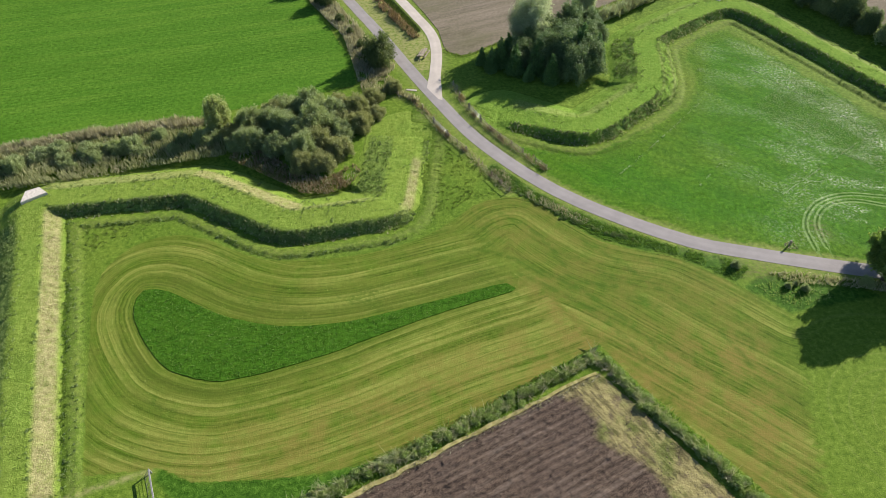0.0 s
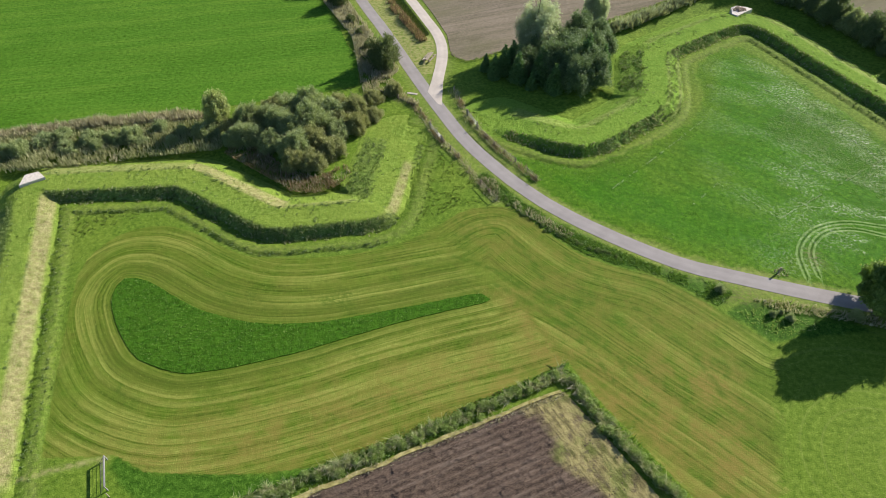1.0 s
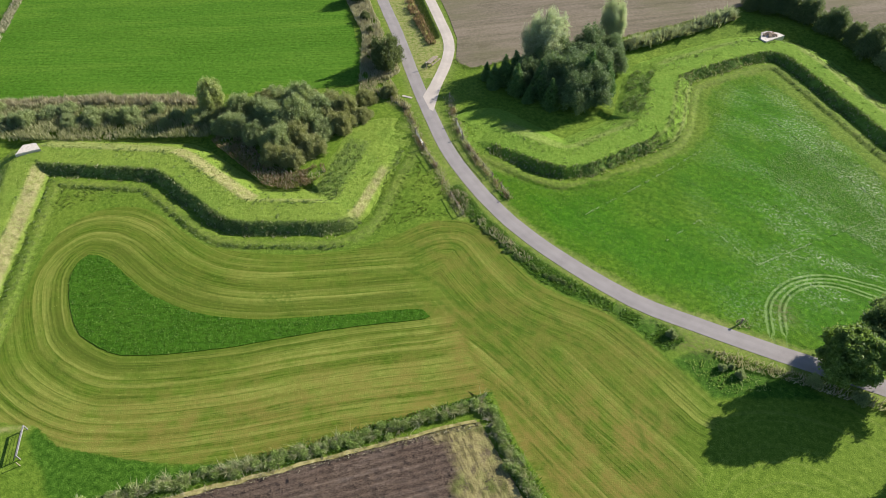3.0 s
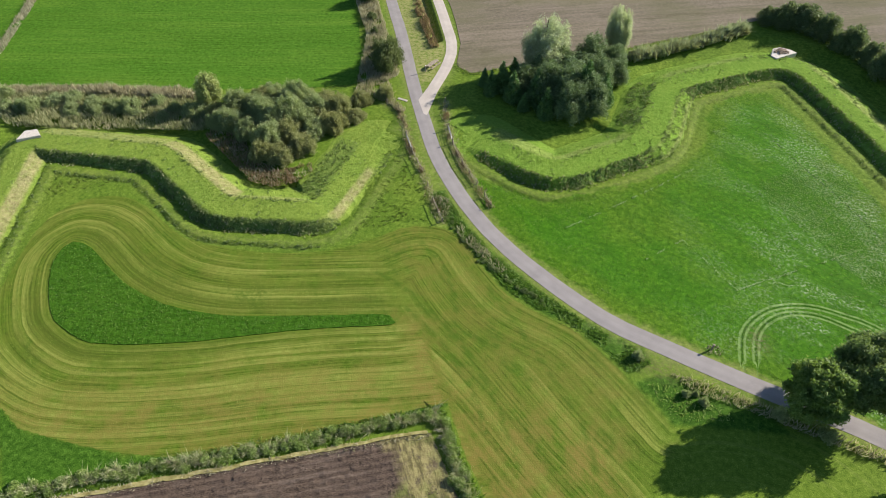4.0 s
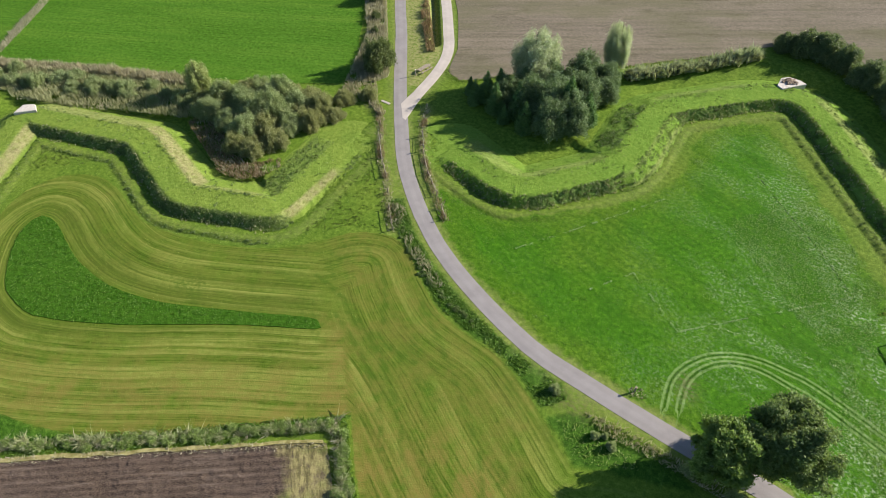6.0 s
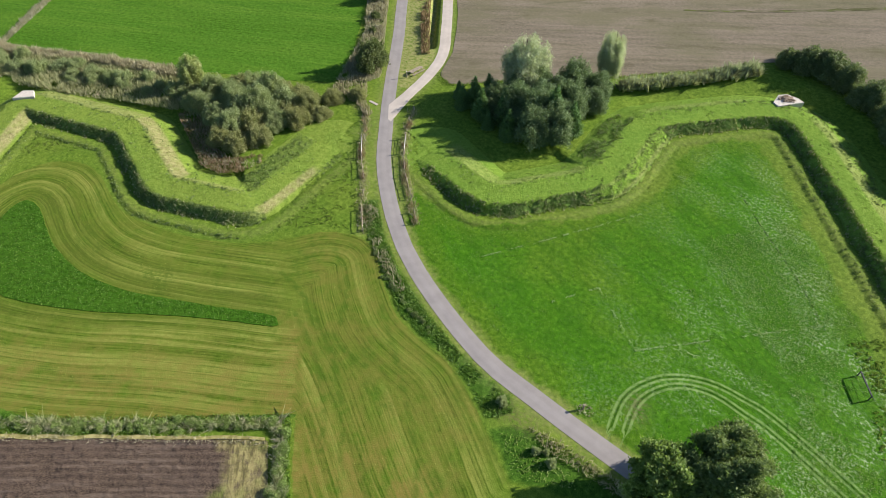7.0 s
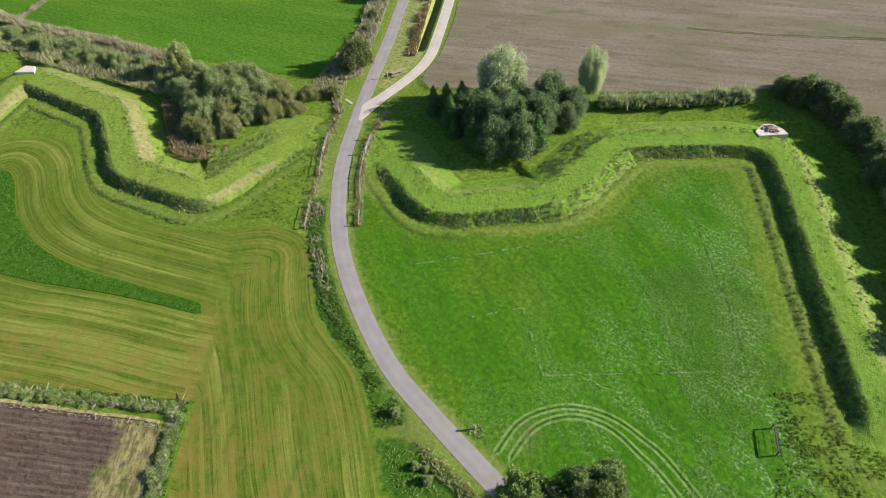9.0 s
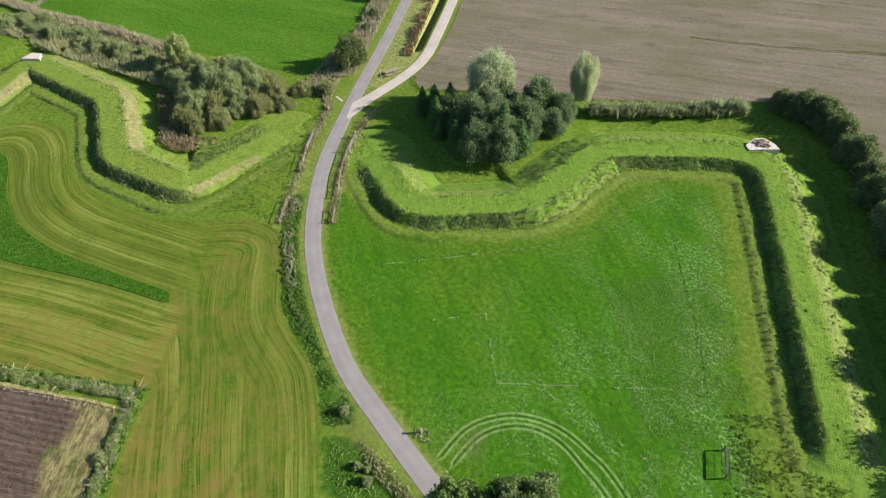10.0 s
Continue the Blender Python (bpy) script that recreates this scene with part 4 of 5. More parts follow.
def crown_blobs(rng, shape, h, r, base):
    """Clumps of one crown. shape: round, tall (upright boughs), cone or bush."""
    out, mid, half, seed_turn = [], (h + base) / 2, (h - base) / 2, rng.uniform(0, 6)
    if shape == "cone":
        for i in range(26):
            f = i / 25
            w = r * (1 - f) ** 0.85 + 0.1
            for j in range(max(1, int(6 * (1 - f)) + 1)):
                a = rng.uniform(0, 6.28)
                out.append(((w * 0.6 * math.cos(a), w * 0.6 * math.sin(a), base + (h - base) * f), (0.5 * w + 0.15, 0.5 * w + 0.15, 0.35)))
        return out
    if shape == "tall":
        for i in range(46):
            a, q = rng.uniform(0, 6.28), math.sqrt(rng.random())
            x, y = q * r * 0.82 * math.cos(a), q * r * 0.82 * math.sin(a)
            tip = base + (h - base) * (1 - 0.3 * q ** 2) * rng.uniform(0.7, 1.04)
            s = r * rng.uniform(0.11, 0.2)
            for f, k in ((0.22, 0.9), (0.42, 1.15), (0.6, 1.0), (0.76, 0.8), (0.9, 0.5)):
                out.append(((x * (0.75 + 0.35 * f) + rng.normal(0, 0.3 * s), y * (0.75 + 0.35 * f) + rng.normal(0, 0.3 * s), base + (tip - base) * f), (s * k, s * k, (tip - base) * 0.12)))
        out.append(((0, 0, mid * 0.9), (r * 0.5, r * 0.5, half * 0.75)))
        return out
    lean = rng.uniform(-0.1, 0.1, 2) * r
    if shape == "bush":
        for i in range(64):
            a, q = rng.uniform(0, 6.28), math.sqrt(rng.random())
            w = q * r * (0.86 + 0.14 * math.sin(3 * a + seed_turn))
            x, y = w * math.cos(a) + lean[0], w * math.sin(a) + lean[1]
            tip = base + (h - base) * (1 - 0.5 * q ** 2.2) * rng.uniform(0.66, 1.06)
            s = r * rng.uniform(0.10, 0.19)
            for f, k in ((0.35, 1.15), (0.62, 1.0), (0.84, 0.72)):
                out.append(((x + rng.normal(0, 0.3 * s), y + rng.normal(0, 0.3 * s), base + (tip - base) * f), (s * k, s * k, (tip - base) * 0.17)))
        out.append(((0, 0, base + 0.4 * (h - base)), (r * 0.6, r * 0.6, (h - base) * 0.3)))
        return out
    for i in range(150):
        a, u = rng.uniform(0, 6.28), rng.uniform(-0.8, 1.0)
        w = math.sqrt(max(0.05, 1 - u * u)) * (1 + 0.16 * math.sin(3 * a + seed_turn) + 0.12 * math.sin(5 * a + 2 * u))
        k = rng.uniform(0.35, 1.0) ** 0.5
        s = rng.uniform(0.08, 0.17)
        z = mid + u * half * (0.7 + 0.3 * rng.random()) * (1 + 0.1 * math.sin(4 * a + seed_turn))
        out.append(((w * r * k * math.cos(a) + lean[0], w * r * k * math.sin(a) + lean[1], z), (r * s, r * s, min(r, half) * s * 0.8)))
    out.append(((0, 0, mid), (r * 0.55, r * 0.55, half * 0.6)))
    return out


def make_plant(name, seed, shape, h, r, base, leaf, size, count, category, label, trunk=0.2, group=""):
    """A tree or shrub: an Empty at the foot with a trunk of tapered limbs and a crown of many leaves."""
    rng = np.random.default_rng(seed)
    root = tagged(new(name), label, category, group)
    blobs = crown_blobs(rng, shape, h, r, base)
    top = 0.92 * h if shape in ("cone", "tall") else base + 0.6 * (h - base)
    bend = rng.uniform(-0.12, 0.12, 2) * r
    stem = [(bend[0] * math.sin(3 * f), bend[1] * math.sin(2 * f), -0.3 + (top + 0.3) * f) for f in np.linspace(0, 1, 7)]
    pieces = [tube(stem, trunk, trunk * 0.25, 8)]
    for c, rad in blobs[:: max(1, len(blobs) // 14)]:
        f = rng.uniform(0.3, 0.75)
        a = np.array(stem[int(f * 6)])
        b = np.array(c)
        pieces.append(tube([a, (a + b) / 2 + (0, 0, 0.12 * np.linalg.norm(b - a)), b], trunk * 0.45, trunk * 0.1, 5))
    V, F = joined(pieces)
    part("trunk", mesh_of("trunk", V, F, M["bark"]), root, "brown bark")
    C, out = on_blobs(blobs, count, rng)
    C += rng.normal(0, (0.065 if shape == "bush" else 0.05) * r + 0.05, C.shape)
    C[:, 2] = np.maximum(C[:, 2], 0.05)
    V, F = leaf_quads(C, size, rng, 0.35, out=out)
    part("crown", mesh_of("crown", V, F, M[leaf], False), root)
    return root


def plant_at(ob, x, y, turn=0.0, size=1.0, z=0.0, tall=1.0):
    ob2 = copy_thing(ob, pose(x, y, z, 0, 0, turn))
    ob2.scale = (size, size, size * tall)
    return ob2


def first_at(ob, x, y, turn=0.0, size=1.0, z=0.0, tall=1.0):
    ob.matrix_basis = pose(x, y, z, 0, 0, turn)
    ob.scale = (size, size, size * tall)
    return ob


# two oaks and a further roadside tree
oak = first_at(make_plant("oak_tree", 1, "round", 12.4, 5.5, 2.0, "oak", 0.18, 64000, "tree", "broad dark green oak beside the lane", 0.38, "oaks beside the lane"), 69.2, 63.6, 0, 0.9)
small_oak = first_at(make_plant("oak_tree", 2, "round", 10.2, 3.6, 1.2, "young_oak", 0.18, 42000, "tree", "smaller sunlit green oak beside the lane", 0.3, "oaks beside the lane"), 63.9, 59.2)
plant_at(small_oak, 82.0, 54.5, 80, 1.05)
# the wood behind the angular bank
pale_willow = first_at(make_plant("willow_tree", 3, "tall", 13.4, 5.3, 0.4, "willow", 0.16, 42000, "tree", "tall pale grey-green willow in the wood", 0.3, "willows of the wood"), 15.9, 128.3)
plant_at(pale_willow, 29.6, 141.6, 130, 0.64, 0, 1.3)
alder = first_at(make_plant("alder_tree", 4, "bush", 8.8, 3.7, -0.2, "alder", 0.16, 28000, "tree", "dense dark green alder in the wood", 0.2, "alders of the wood"), 25.3, 131.5)
spruce = first_at(make_plant("spruce_tree", 5, "cone", 6.6, 1.9, 0.3, "spruce", 0.17, 8000, "tree", "dark pointed spruce at the edge of the wood", 0.14, "spruces of the wood"), 12.0, 116.6)
for x, y, turn, s in ((27.6, 117.2, 40, 0.9), (24.3, 114.3, 100, 0.85), (21.0, 115.6, 330, 0.7), (22.5, 122.0, 200, 1.0), (18.3, 118.5, 300, 0.85), (28.0, 124.5, 20, 0.8), (20.0, 127.5, 70, 0.8), (30.0, 133.5, 150, 0.7), (13.5, 120.5, 90, 0.75), (24.5, 126.5, 220, 0.95), (16.5, 123.5, 10, 0.8), (22.8, 118.5, 130, 0.9), (30.5, 128.5, 310, 0.65), (26.8, 121.0, 250, 0.8)):
    plant_at(alder, x, y, turn, s * 1.18, 0, 0.74 + 0.3 * ((turn * 7) % 11) / 11)
for x, y, turn, s in ((9.0, 119.5, 50, 1.0), (7.0, 118.0, 120, 0.8), (10.8, 122.2, 220, 0.95), (5.0, 120.3, 20, 0.62), (14.8, 114.0, 60, 0.6), (19.4, 113.4, 140, 0.95), (16.8, 117.2, 260, 1.15), (26.0, 119.2, 15, 1.45), (29.6, 119.8, 100, 1.1)):
    plant_at(spruce, x, y, turn, s)
# the shaded hedge east of the bank
hedge_tree = first_at(make_plant("hedge_maple", 12, "bush", 6.3, 3.6, -0.2, "maple", 0.17, 26000, "tree", "dense green field maple in the tall hedge", 0.2, "trees of the tall hedge"), 65.6, 164.4, 0, 1.0, 0, 0.85)
for x, y, turn, s, k in ((61.4, 164.4, 10, 0.75, 0.8), (69.8, 163.0, 140, 1.0, 0.9), (74.2, 160.2, 210, 0.95, 0.95), (78.2, 155.8, 300, 1.0, 0.95), (81.4, 151.0, 30, 0.8, 1.0), (84.2, 145.8, 90, 1.05, 1.05),
                         (90.4, 137.6, 250, 1.05, 1.1), (92.4, 132.8, 330, 0.8, 1.1), (98.2, 122.6, 190, 0.85, 1.15), (100.6, 117.8, 260, 1.1, 1.15), (106.0, 108.2, 70, 1.1, 1.15), (109.0, 103.0, 140, 0.9, 1.1), (54.0, 158.0, 33, 0.36, 0.8)):
    plant_at(hedge_tree, x, y, turn, s, 0, k)
hedge_willow = first_at(make_plant("hedge_willow", 13, "bush", 6.3, 3.6, -0.2, "scrub", 0.17, 24000, "tree", "grey-green willow in the tall hedge", 0.2, "trees of the tall hedge"), 87.4, 141.6, 0, 0.9, 0, 1.0)
for x, y, turn, s, k in ((95.6, 127.4, 45, 1.0, 1.1), (103.4, 113.0, 10, 0.95, 1.1)):
    plant_at(hedge_willow, x, y, turn, s, 0, k)
# the thicket behind the left bank
shrub = first_at(make_plant("willow_shrub", 6, "bush", 5.6, 3.4, 0.1, "scrub", 0.13, 30000, "shrub", "dense grey-green willow shrub in the thicket", 0.14, "shrubs of the thicket"), -33.5, 96.5)
shrub_b = first_at(make_plant("willow_shrub", 7, "bush", 4.6, 2.8, 0.1, "olive", 0.13, 24000, "shrub", "rounded grey-green willow shrub in the thicket", 0.12, "shrubs of the thicket"), -26.5, 92.0)
for x, y, turn, s in ((-38.5, 93.0, 30, 0.85), (-40.5, 97.5, 70, 0.8), (-29.0, 89.5, 110, 0.85), (-25.0, 100.5, 160, 0.9), (-29.5, 102.0, 210, 0.9), (-33.8, 90.5, 250, 0.7), (-22.0, 95.5, 300, 0.8), (-36.0, 98.8, 15, 0.95), (-31.0, 93.5, 190, 0.9), (-27.5, 96.5, 270, 0.95), (-34.5, 103.0, 330, 0.85), (-41.5, 92.5, 120, 0.7)):
    plant_at(shrub, x, y, turn, s * 1.12, -0.3, 0.8 + 0.45 * ((turn * 7) % 100) / 100)
for x, y, turn, s in ((-25.0, 86.0, 10, 0.85), (-22.3, 89.5, 50, 0.85), (-19.0, 97.5, 90, 0.8), (-20.0, 102.5, 130, 0.85), (-17.5, 107.5, 170, 0.75), (-36.5, 101.5, 220, 0.9), (-43.5, 95.0, 260, 0.7), (-13.8, 110.5, 20, 0.6), (-22.5, 99.0, 70, 0.95), (-16.5, 102.0, 200, 0.7), (-24.0, 104.5, 140, 0.85), (-29.5, 105.2, 310, 0.7), (-28.5, 85.5, 30, 0.75)):
    plant_at(shrub_b, x, y, turn, s * 1.1, -0.3, 0.75 + 0.5 * ((turn * 3) % 100) / 100)
sallow = first_at(make_plant("sallow_tree", 8, "tall", 7.0, 2.2, 0.3, "yellow", 0.14, 14000, "tree", "small yellowing sallow beside the reeds", 0.14), -46.7, 97.6, 0, 1.2)
# hedge shrubs along the lane to the north
lane_bush = first_at(make_plant("hawthorn_tree", 9, "bush", 6.0, 3.3, 0.1, "hawthorn", 0.16, 14000, "tree", "round dark hawthorn beside the lane", 0.16, "hawthorns along the lane"), -17.3, 121.3, 0, 1.12, 0, 1.12)
for x, y, turn, s in ((-25.6, 134.0, 50, 0.32), (-28.8, 140.0, 130, 0.38), (-33.8, 149.0, 240, 0.8), (-38.6, 158.2, 30, 0.95), (-22.4, 128.0, 200, 0.35), (-20.4, 124.8, 280, 0.45)):
    plant_at(lane_bush, x, y, turn, s)
low_shrub = first_at(make_plant("willow_shrub", 14, "bush", 4.4, 3.0, -0.1, "scrub", 0.2, 6000, "shrub", "low grey-green shrub among the reeds", 0.1, "shrubs among the reeds"), -68.0, 88.4, 0, 0.5)
for x, y, s in ((-92.5, 83.5, 0.7), (-88.0, 84.5, 0.6), (-98.5, 81.5, 0.85), (-83.0, 87.5, 0.45), (-79.0, 88.6, 0.5), (-74.5, 89.0, 0.42), (-70.5, 90.8, 0.5), (-66.0, 91.2, 0.45), (-62.0, 92.5, 0.5), (-57.5, 94.0, 0.48), (-53.0, 95.0, 0.55), (-50.0, 93.0, 0.5), (-86.0, 86.0, 0.55), (-81.0, 85.8, 0.4), (-76.8, 91.5, 0.45), (-72.2, 87.0, 0.45), (-63.8, 89.5, 0.42), (-59.6, 91.0, 0.5), (-55.4, 91.5, 0.42), (-47.5, 94.5, 0.6), (-44.5, 97.2, 0.6), (-95.5, 84.5, 0.6), (-90.0, 87.5, 0.5)):
    plant_at(low_shrub, x + 1.2 * math.sin(x * 7), y + 0.9 * math.sin(x * 5), x * 31, s * (1.2 + 0.45 * math.sin(x * 3)), 0, 0.9 + 0.3 * math.sin(x * 11))
for i in range(5):
    u = i / 4
    plant_at(low_shrub, 33.6 + 20.0 * u + 0.7 * math.sin(i * 2.3), 139.6 + 15.4 * u + 0.9 * math.sin(i * 3.1 + 1), 47 * i, 0.34 + 0.1 * math.sin(i * 1.7))


def spread(outline, density, rng):
    o = np.asarray(outline, float)
    lo, hi = o.min(0), o.max(0)
    n = int(density * np.prod(hi - lo))
    P = rng.uniform(lo, hi, (n, 2))
    return P[inside(P, o)]


def stalks(P, height, rng, width=0.05, lean=0.25, sink=0.0, z=None):
    """Upright blades, bent at half height, one island each."""
    n = len(P)
    a = rng.uniform(0, 6.28, n)
    h = height * rng.uniform(0.55, 1.25, n)
    side = np.column_stack([np.cos(a), np.sin(a), np.zeros(n)]) * (width * rng.uniform(0.6, 1.4, n))[:, None]
    tilt = rng.normal(0, lean, (n, 2)) * h[:, None]
    base = np.column_stack([P, np.zeros(n) - sink if z is None else z])
    mid = base + np.column_stack([tilt * 0.35, h * 0.6])
    tip = base + np.column_stack([tilt, h])
    V = np.stack([base - side, base + side, mid + side * 0.9, tip, mid - side * 0.9], 1).reshape(-1, 3)
    return V, np.arange(5 * n).reshape(n, 5)


def reed_bed(name, outline, density, height, leaf, label, seed, width=0.055, category="reeds", clump=0.5):
    rng = np.random.default_rng(seed)
    P = spread(outline, density, rng)
    k = wave(P, 0.3, seed)
    P = P[k > -clump - 0.4 * rng.random(len(P))]
    h = height * (1 + 0.22 * wave(P, 0.25, seed + 1) + 0.22 * wave(P, 0.9, seed + 2, 2))
    V, F = stalks(P, 1.0, rng, width)
    V = V.reshape(-1, 5, 3)
    V[:, :, 2] *= h[:, None]
    ob = new(name, mesh_of(name, V.reshape(-1, 3), F, M[leaf], False))
    return tagged(ob, label, category, kind="stuff")


def plumes(line, width, count, height, leaf, seed, label, blade):
    """Bent seeding clumps: fans of thin stalks rising from one root."""
    rng = np.random.default_rng(seed)
    q = curve_through(line, 0.1)
    q = q[rng.integers(0, len(q), count)] + rng.normal(0, width * 0.32, (count, 2))
    size = height * rng.uniform(0.55, 1.25, count) * (1 + 0.3 * wave(q, 0.2, seed, 2))
    way = np.repeat(rng.normal(0, 0.35, (count, 2)), 26, 0)
    Q = np.repeat(q, 26, 0) + rng.normal(0, 0.08, (count * 26, 2))
    V, F = stalks(Q, 1.0, rng, blade, 0.45)
    V = V.reshape(-1, 5, 3)
    V[:, :, 2] *= np.repeat(size, 26)[:, None]
    V[:, 2:, :2] += way[:, None, :] * np.array([0.35, 1.0, 0.35])[None, :, None]
    return tagged(new("seeding_grass", mesh_of("seeding_grass", V.reshape(-1, 3), F, M[leaf], False)), label, "grass", kind="stuff")


reed_bed("reed_bed", [(-115, 84), (-97, 87), (-76, 93.6), (-50, 98.8), (-49.5, 100.6), (-57, 100.8), (-76.8, 96.2), (-97, 89.8), (-115, 88)], 46, 1.3, "reed", "band of dry beige reeds along the ditch", 41)
reed_bed("reed_bed", [(-100, 77.5), (-86, 80.0), (-72.5, 82.2), (-60.8, 85.4), (-42, 90.2), (-40, 94.0), (-46, 98.5), (-57, 97.5), (-76, 93.5), (-100, 88)], 22, 0.95, "greyreed", "grey-green reeds and weeds in the ditch", 43)
reed_bed("reed_bed", [(-100, 76.5), (-86, 79.4), (-72.5, 81.8), (-60.8, 85.0), (-44, 89.6), (-44, 91.0), (-62, 87.4), (-74, 84.0), (-100, 79.5)], 12, 0.5, "reed", "low dry grasses at the foot of the bank", 45, 0.045, "grass", 0.0)
reed_bed("reed_bed", [(-101, 86), (-99.5, 86.8), (-109, 108), (-129, 150), (-131.5, 149), (-111, 107)], 22, 0.8, "reed", "dry reeds along the pasture's far edge", 46)
REED_LINE = [(33.6, 139.0), (40.5, 144.8), (47.0, 149.8), (56.8, 158.2)]
plumes(REED_LINE, 2.0, 520, 1.45, "greyreed", 165, "grey-green reed clumps behind the bank", 0.05)
plumes(REED_LINE, 1.8, 300, 2.1, "palereed", 166, "tall pale reed clumps behind the bank", 0.04)
reed_bed("dry_reeds", [(-10.8, 131.5), (-9.2, 132.5), (-21.5, 154.0), (-36, 178), (-38, 177), (-23.5, 152.5)], 26, 1.0, "dead", "dry brown reeds between lane and ditch", 49)
reed_bed("field_edge", [(-3.2, 128.0), (-2.2, 125.8), (0.6, 124.3), (4, 126.2), (14, 133.3), (31, 143.4), (45.5, 153.5), (57, 162.8), (57, 161.4), (45.5, 152.2), (31, 142.0), (14, 131.9), (3, 124.2), (0.0, 123.0), (-3.6, 125.4)], 26, 0.3, "bank_blade", "rough grass along the bare field's edge", 48, 0.05, "grass", 1.0)
reed_bed("dry_reeds", [(-15.5, 116.0), (-13.8, 119.5), (-22.2, 134.0), (-32.2, 151.5), (-43, 171), (-48.5, 171), (-37.8, 150), (-27.2, 133), (-24.3, 124), (-21.5, 114.0)], 34, 1.0, "reed", "tangled dry grasses along the lane", 51)
reed_bed("dry_reeds", [(-20.5, 110.5), (-13.0, 109.3), (-8.6, 105.6), (-8.0, 107.5), (-11.5, 110.4), (-14.5, 115.5), (-21, 114.5)], 20, 0.8, "reed", "rough dry grasses by the ditch crossing", 53)
thick = [(-43.0, 88.5), (-37.5, 85.2), (-31.5, 81.6), (-27.5, 79.0), (-23.0, 78.6), (-19.6, 80.6), (-17.6, 84.6), (-19.0, 87.0), (-23.5, 83.0), (-29.5, 84.5), (-36.0, 90.5), (-42, 92.0)]
reed_bed("dead_undergrowth", thick, 34, 0.5, "dead", "brown dead stalks round the thicket", 55, 0.05, "weeds", 0.3)
reed_bed("dry_reeds", thick, 7, 0.6, "reed", "pale dry tufts round the thicket", 56, 0.05, "grass", 0.0)


def bramble_row(line, width, height, count, seed, label, leaf="bramble"):
    """A low uneven hedge: heaped clumps of leaves along a line."""
    rng = np.random.default_rng(seed)
    q = curve_through(line, 0.8)
    blobs = []
    for x, y in q:
        for _ in range(2):
            s = rng.uniform(0.45, 1.0)
            dx, dy = rng.normal(0, width * 0.3, 2)
            blobs.append(((x + dx, y + dy, height * 0.28 * s), (0.55 * s * width, 0.55 * s * width, height * 0.72 * s)))
    C, out = on_blobs(blobs, count, rng, 0.2)
    C = C[C[:, 2] > 0.0]
    V, F = leaf_quads(C, 0.1, rng, 0.4, out=out[: len(C)])
    ob = new("bramble_hedge", mesh_of("bramble_hedge", V, F, M[leaf], False))
    return tagged(ob, label, "hedge", kind="stuff")


HEDGE_A, HEDGE_B = [(-27, 20.0), (-17.5, 25.4), (-7.5, 30.6), (3.0, 36.2), (11.5, 41.2), (18.5, 45.2)], [(18.8, 45.6), (21.0, 43.4), (26.0, 36.6), (31.5, 30.5), (35.0, 26.0), (41, 18)]
plumes(HEDGE_A, 1.1, 170, 0.75, "plume", 161, "pale seeding clumps standing in the hedge", 0.019)
plumes(HEDGE_B, 1.3, 170, 0.85, "plume", 162, "pale seeding clumps standing in the hedge", 0.019)
plumes(HEDGE_A, 1.0, 40, 0.65, "reed", 163, "dry beige clumps standing in the hedge", 0.016)
plumes(HEDGE_B, 1.2, 40, 0.7, "reed", 164, "dry beige clumps standing in the hedge", 0.016)
bramble_row([(-27, 20.0), (-17.5, 25.4), (-7.5, 30.6), (3.0, 36.2), (11.5, 41.2), (18.5, 45.2)], 1.3, 0.75, 36000, 61, "low overgrown bramble hedge beside the ploughed soil")
bramble_row([(18.8, 45.6), (21.0, 43.4), (26.0, 36.6), (31.5, 30.5), (35.0, 26.0), (41, 18)], 1.5, 0.95, 34000, 62, "dense bramble hedge along the mown grass")
reed_bed("hedge_grass", [(-29, 19.5), (-17.6, 26.6), (-7.0, 32.2), (3.3, 37.8), (11.3, 42.6), (19.6, 47.3), (23.5, 42.0), (35.4, 28.2), (42, 18), (40.4, 17.6), (32.0, 29.6), (21.0, 43.4), (18.4, 44.2), (3.5, 35.2), (-12, 26.6), (-25, 19.5)], 30, 0.35,
         "lush_blade", "tall seeding grass round the hedge", 63, 0.05, "grass", 1.2)
reed_bed("hedge_grass", [(-27, 20.5), (-7.5, 31.2), (11.5, 41.6), (19.2, 46.0), (24.0, 39.8), (35.5, 26.5), (34.6, 26.0), (23.2, 39.2), (18.8, 44.4), (11.8, 40.4), (-7.2, 30.0), (-26.8, 19.3)], 14, 0.8, "plume", "pale seeding stalks in the hedge", 60, 0.035, "grass", 0.2)
reed_bed("hedge_grass", [(-28, 18.0), (-9.9, 27.6), (2.3, 34.2), (14.5, 40.9), (18.6, 42.9), (20, 42.2), (15, 40), (2.6, 33.4), (-9.6, 26.8), (-27, 17.0)], 36, 0.45, "reed", "strip of dry grass at the edge of the soil", 64, 0.05, "grass", 1.5)
# rough verge between the lane and the mown grass
reed_bed("verge_weeds", VERGE, 40, 0.24, "lush_blade", "rough dark green verge grass and weeds", 65, 0.06, "grass", 0.5)
bramble_row(curve_through([(6.6, 84.3), (8.6, 81.8), (13.0, 77.0), (17.5, 73.2), (22.5, 70.2), (29, 67.2)], 2.0), 0.8, 0.35, 9000, 69, "low green nettles and weeds along the fence line", "nettle")
reed_bed("verge_weeds", [(6.0, 84.5), (8.0, 85.0), (14.0, 78.0), (22.0, 72.0), (21, 71.0), (14, 75.8), (9.5, 79.6)], 22, 0.6, "reed", "dry pale stalks among the verge weeds", 66, 0.05, "weeds", 0.0)
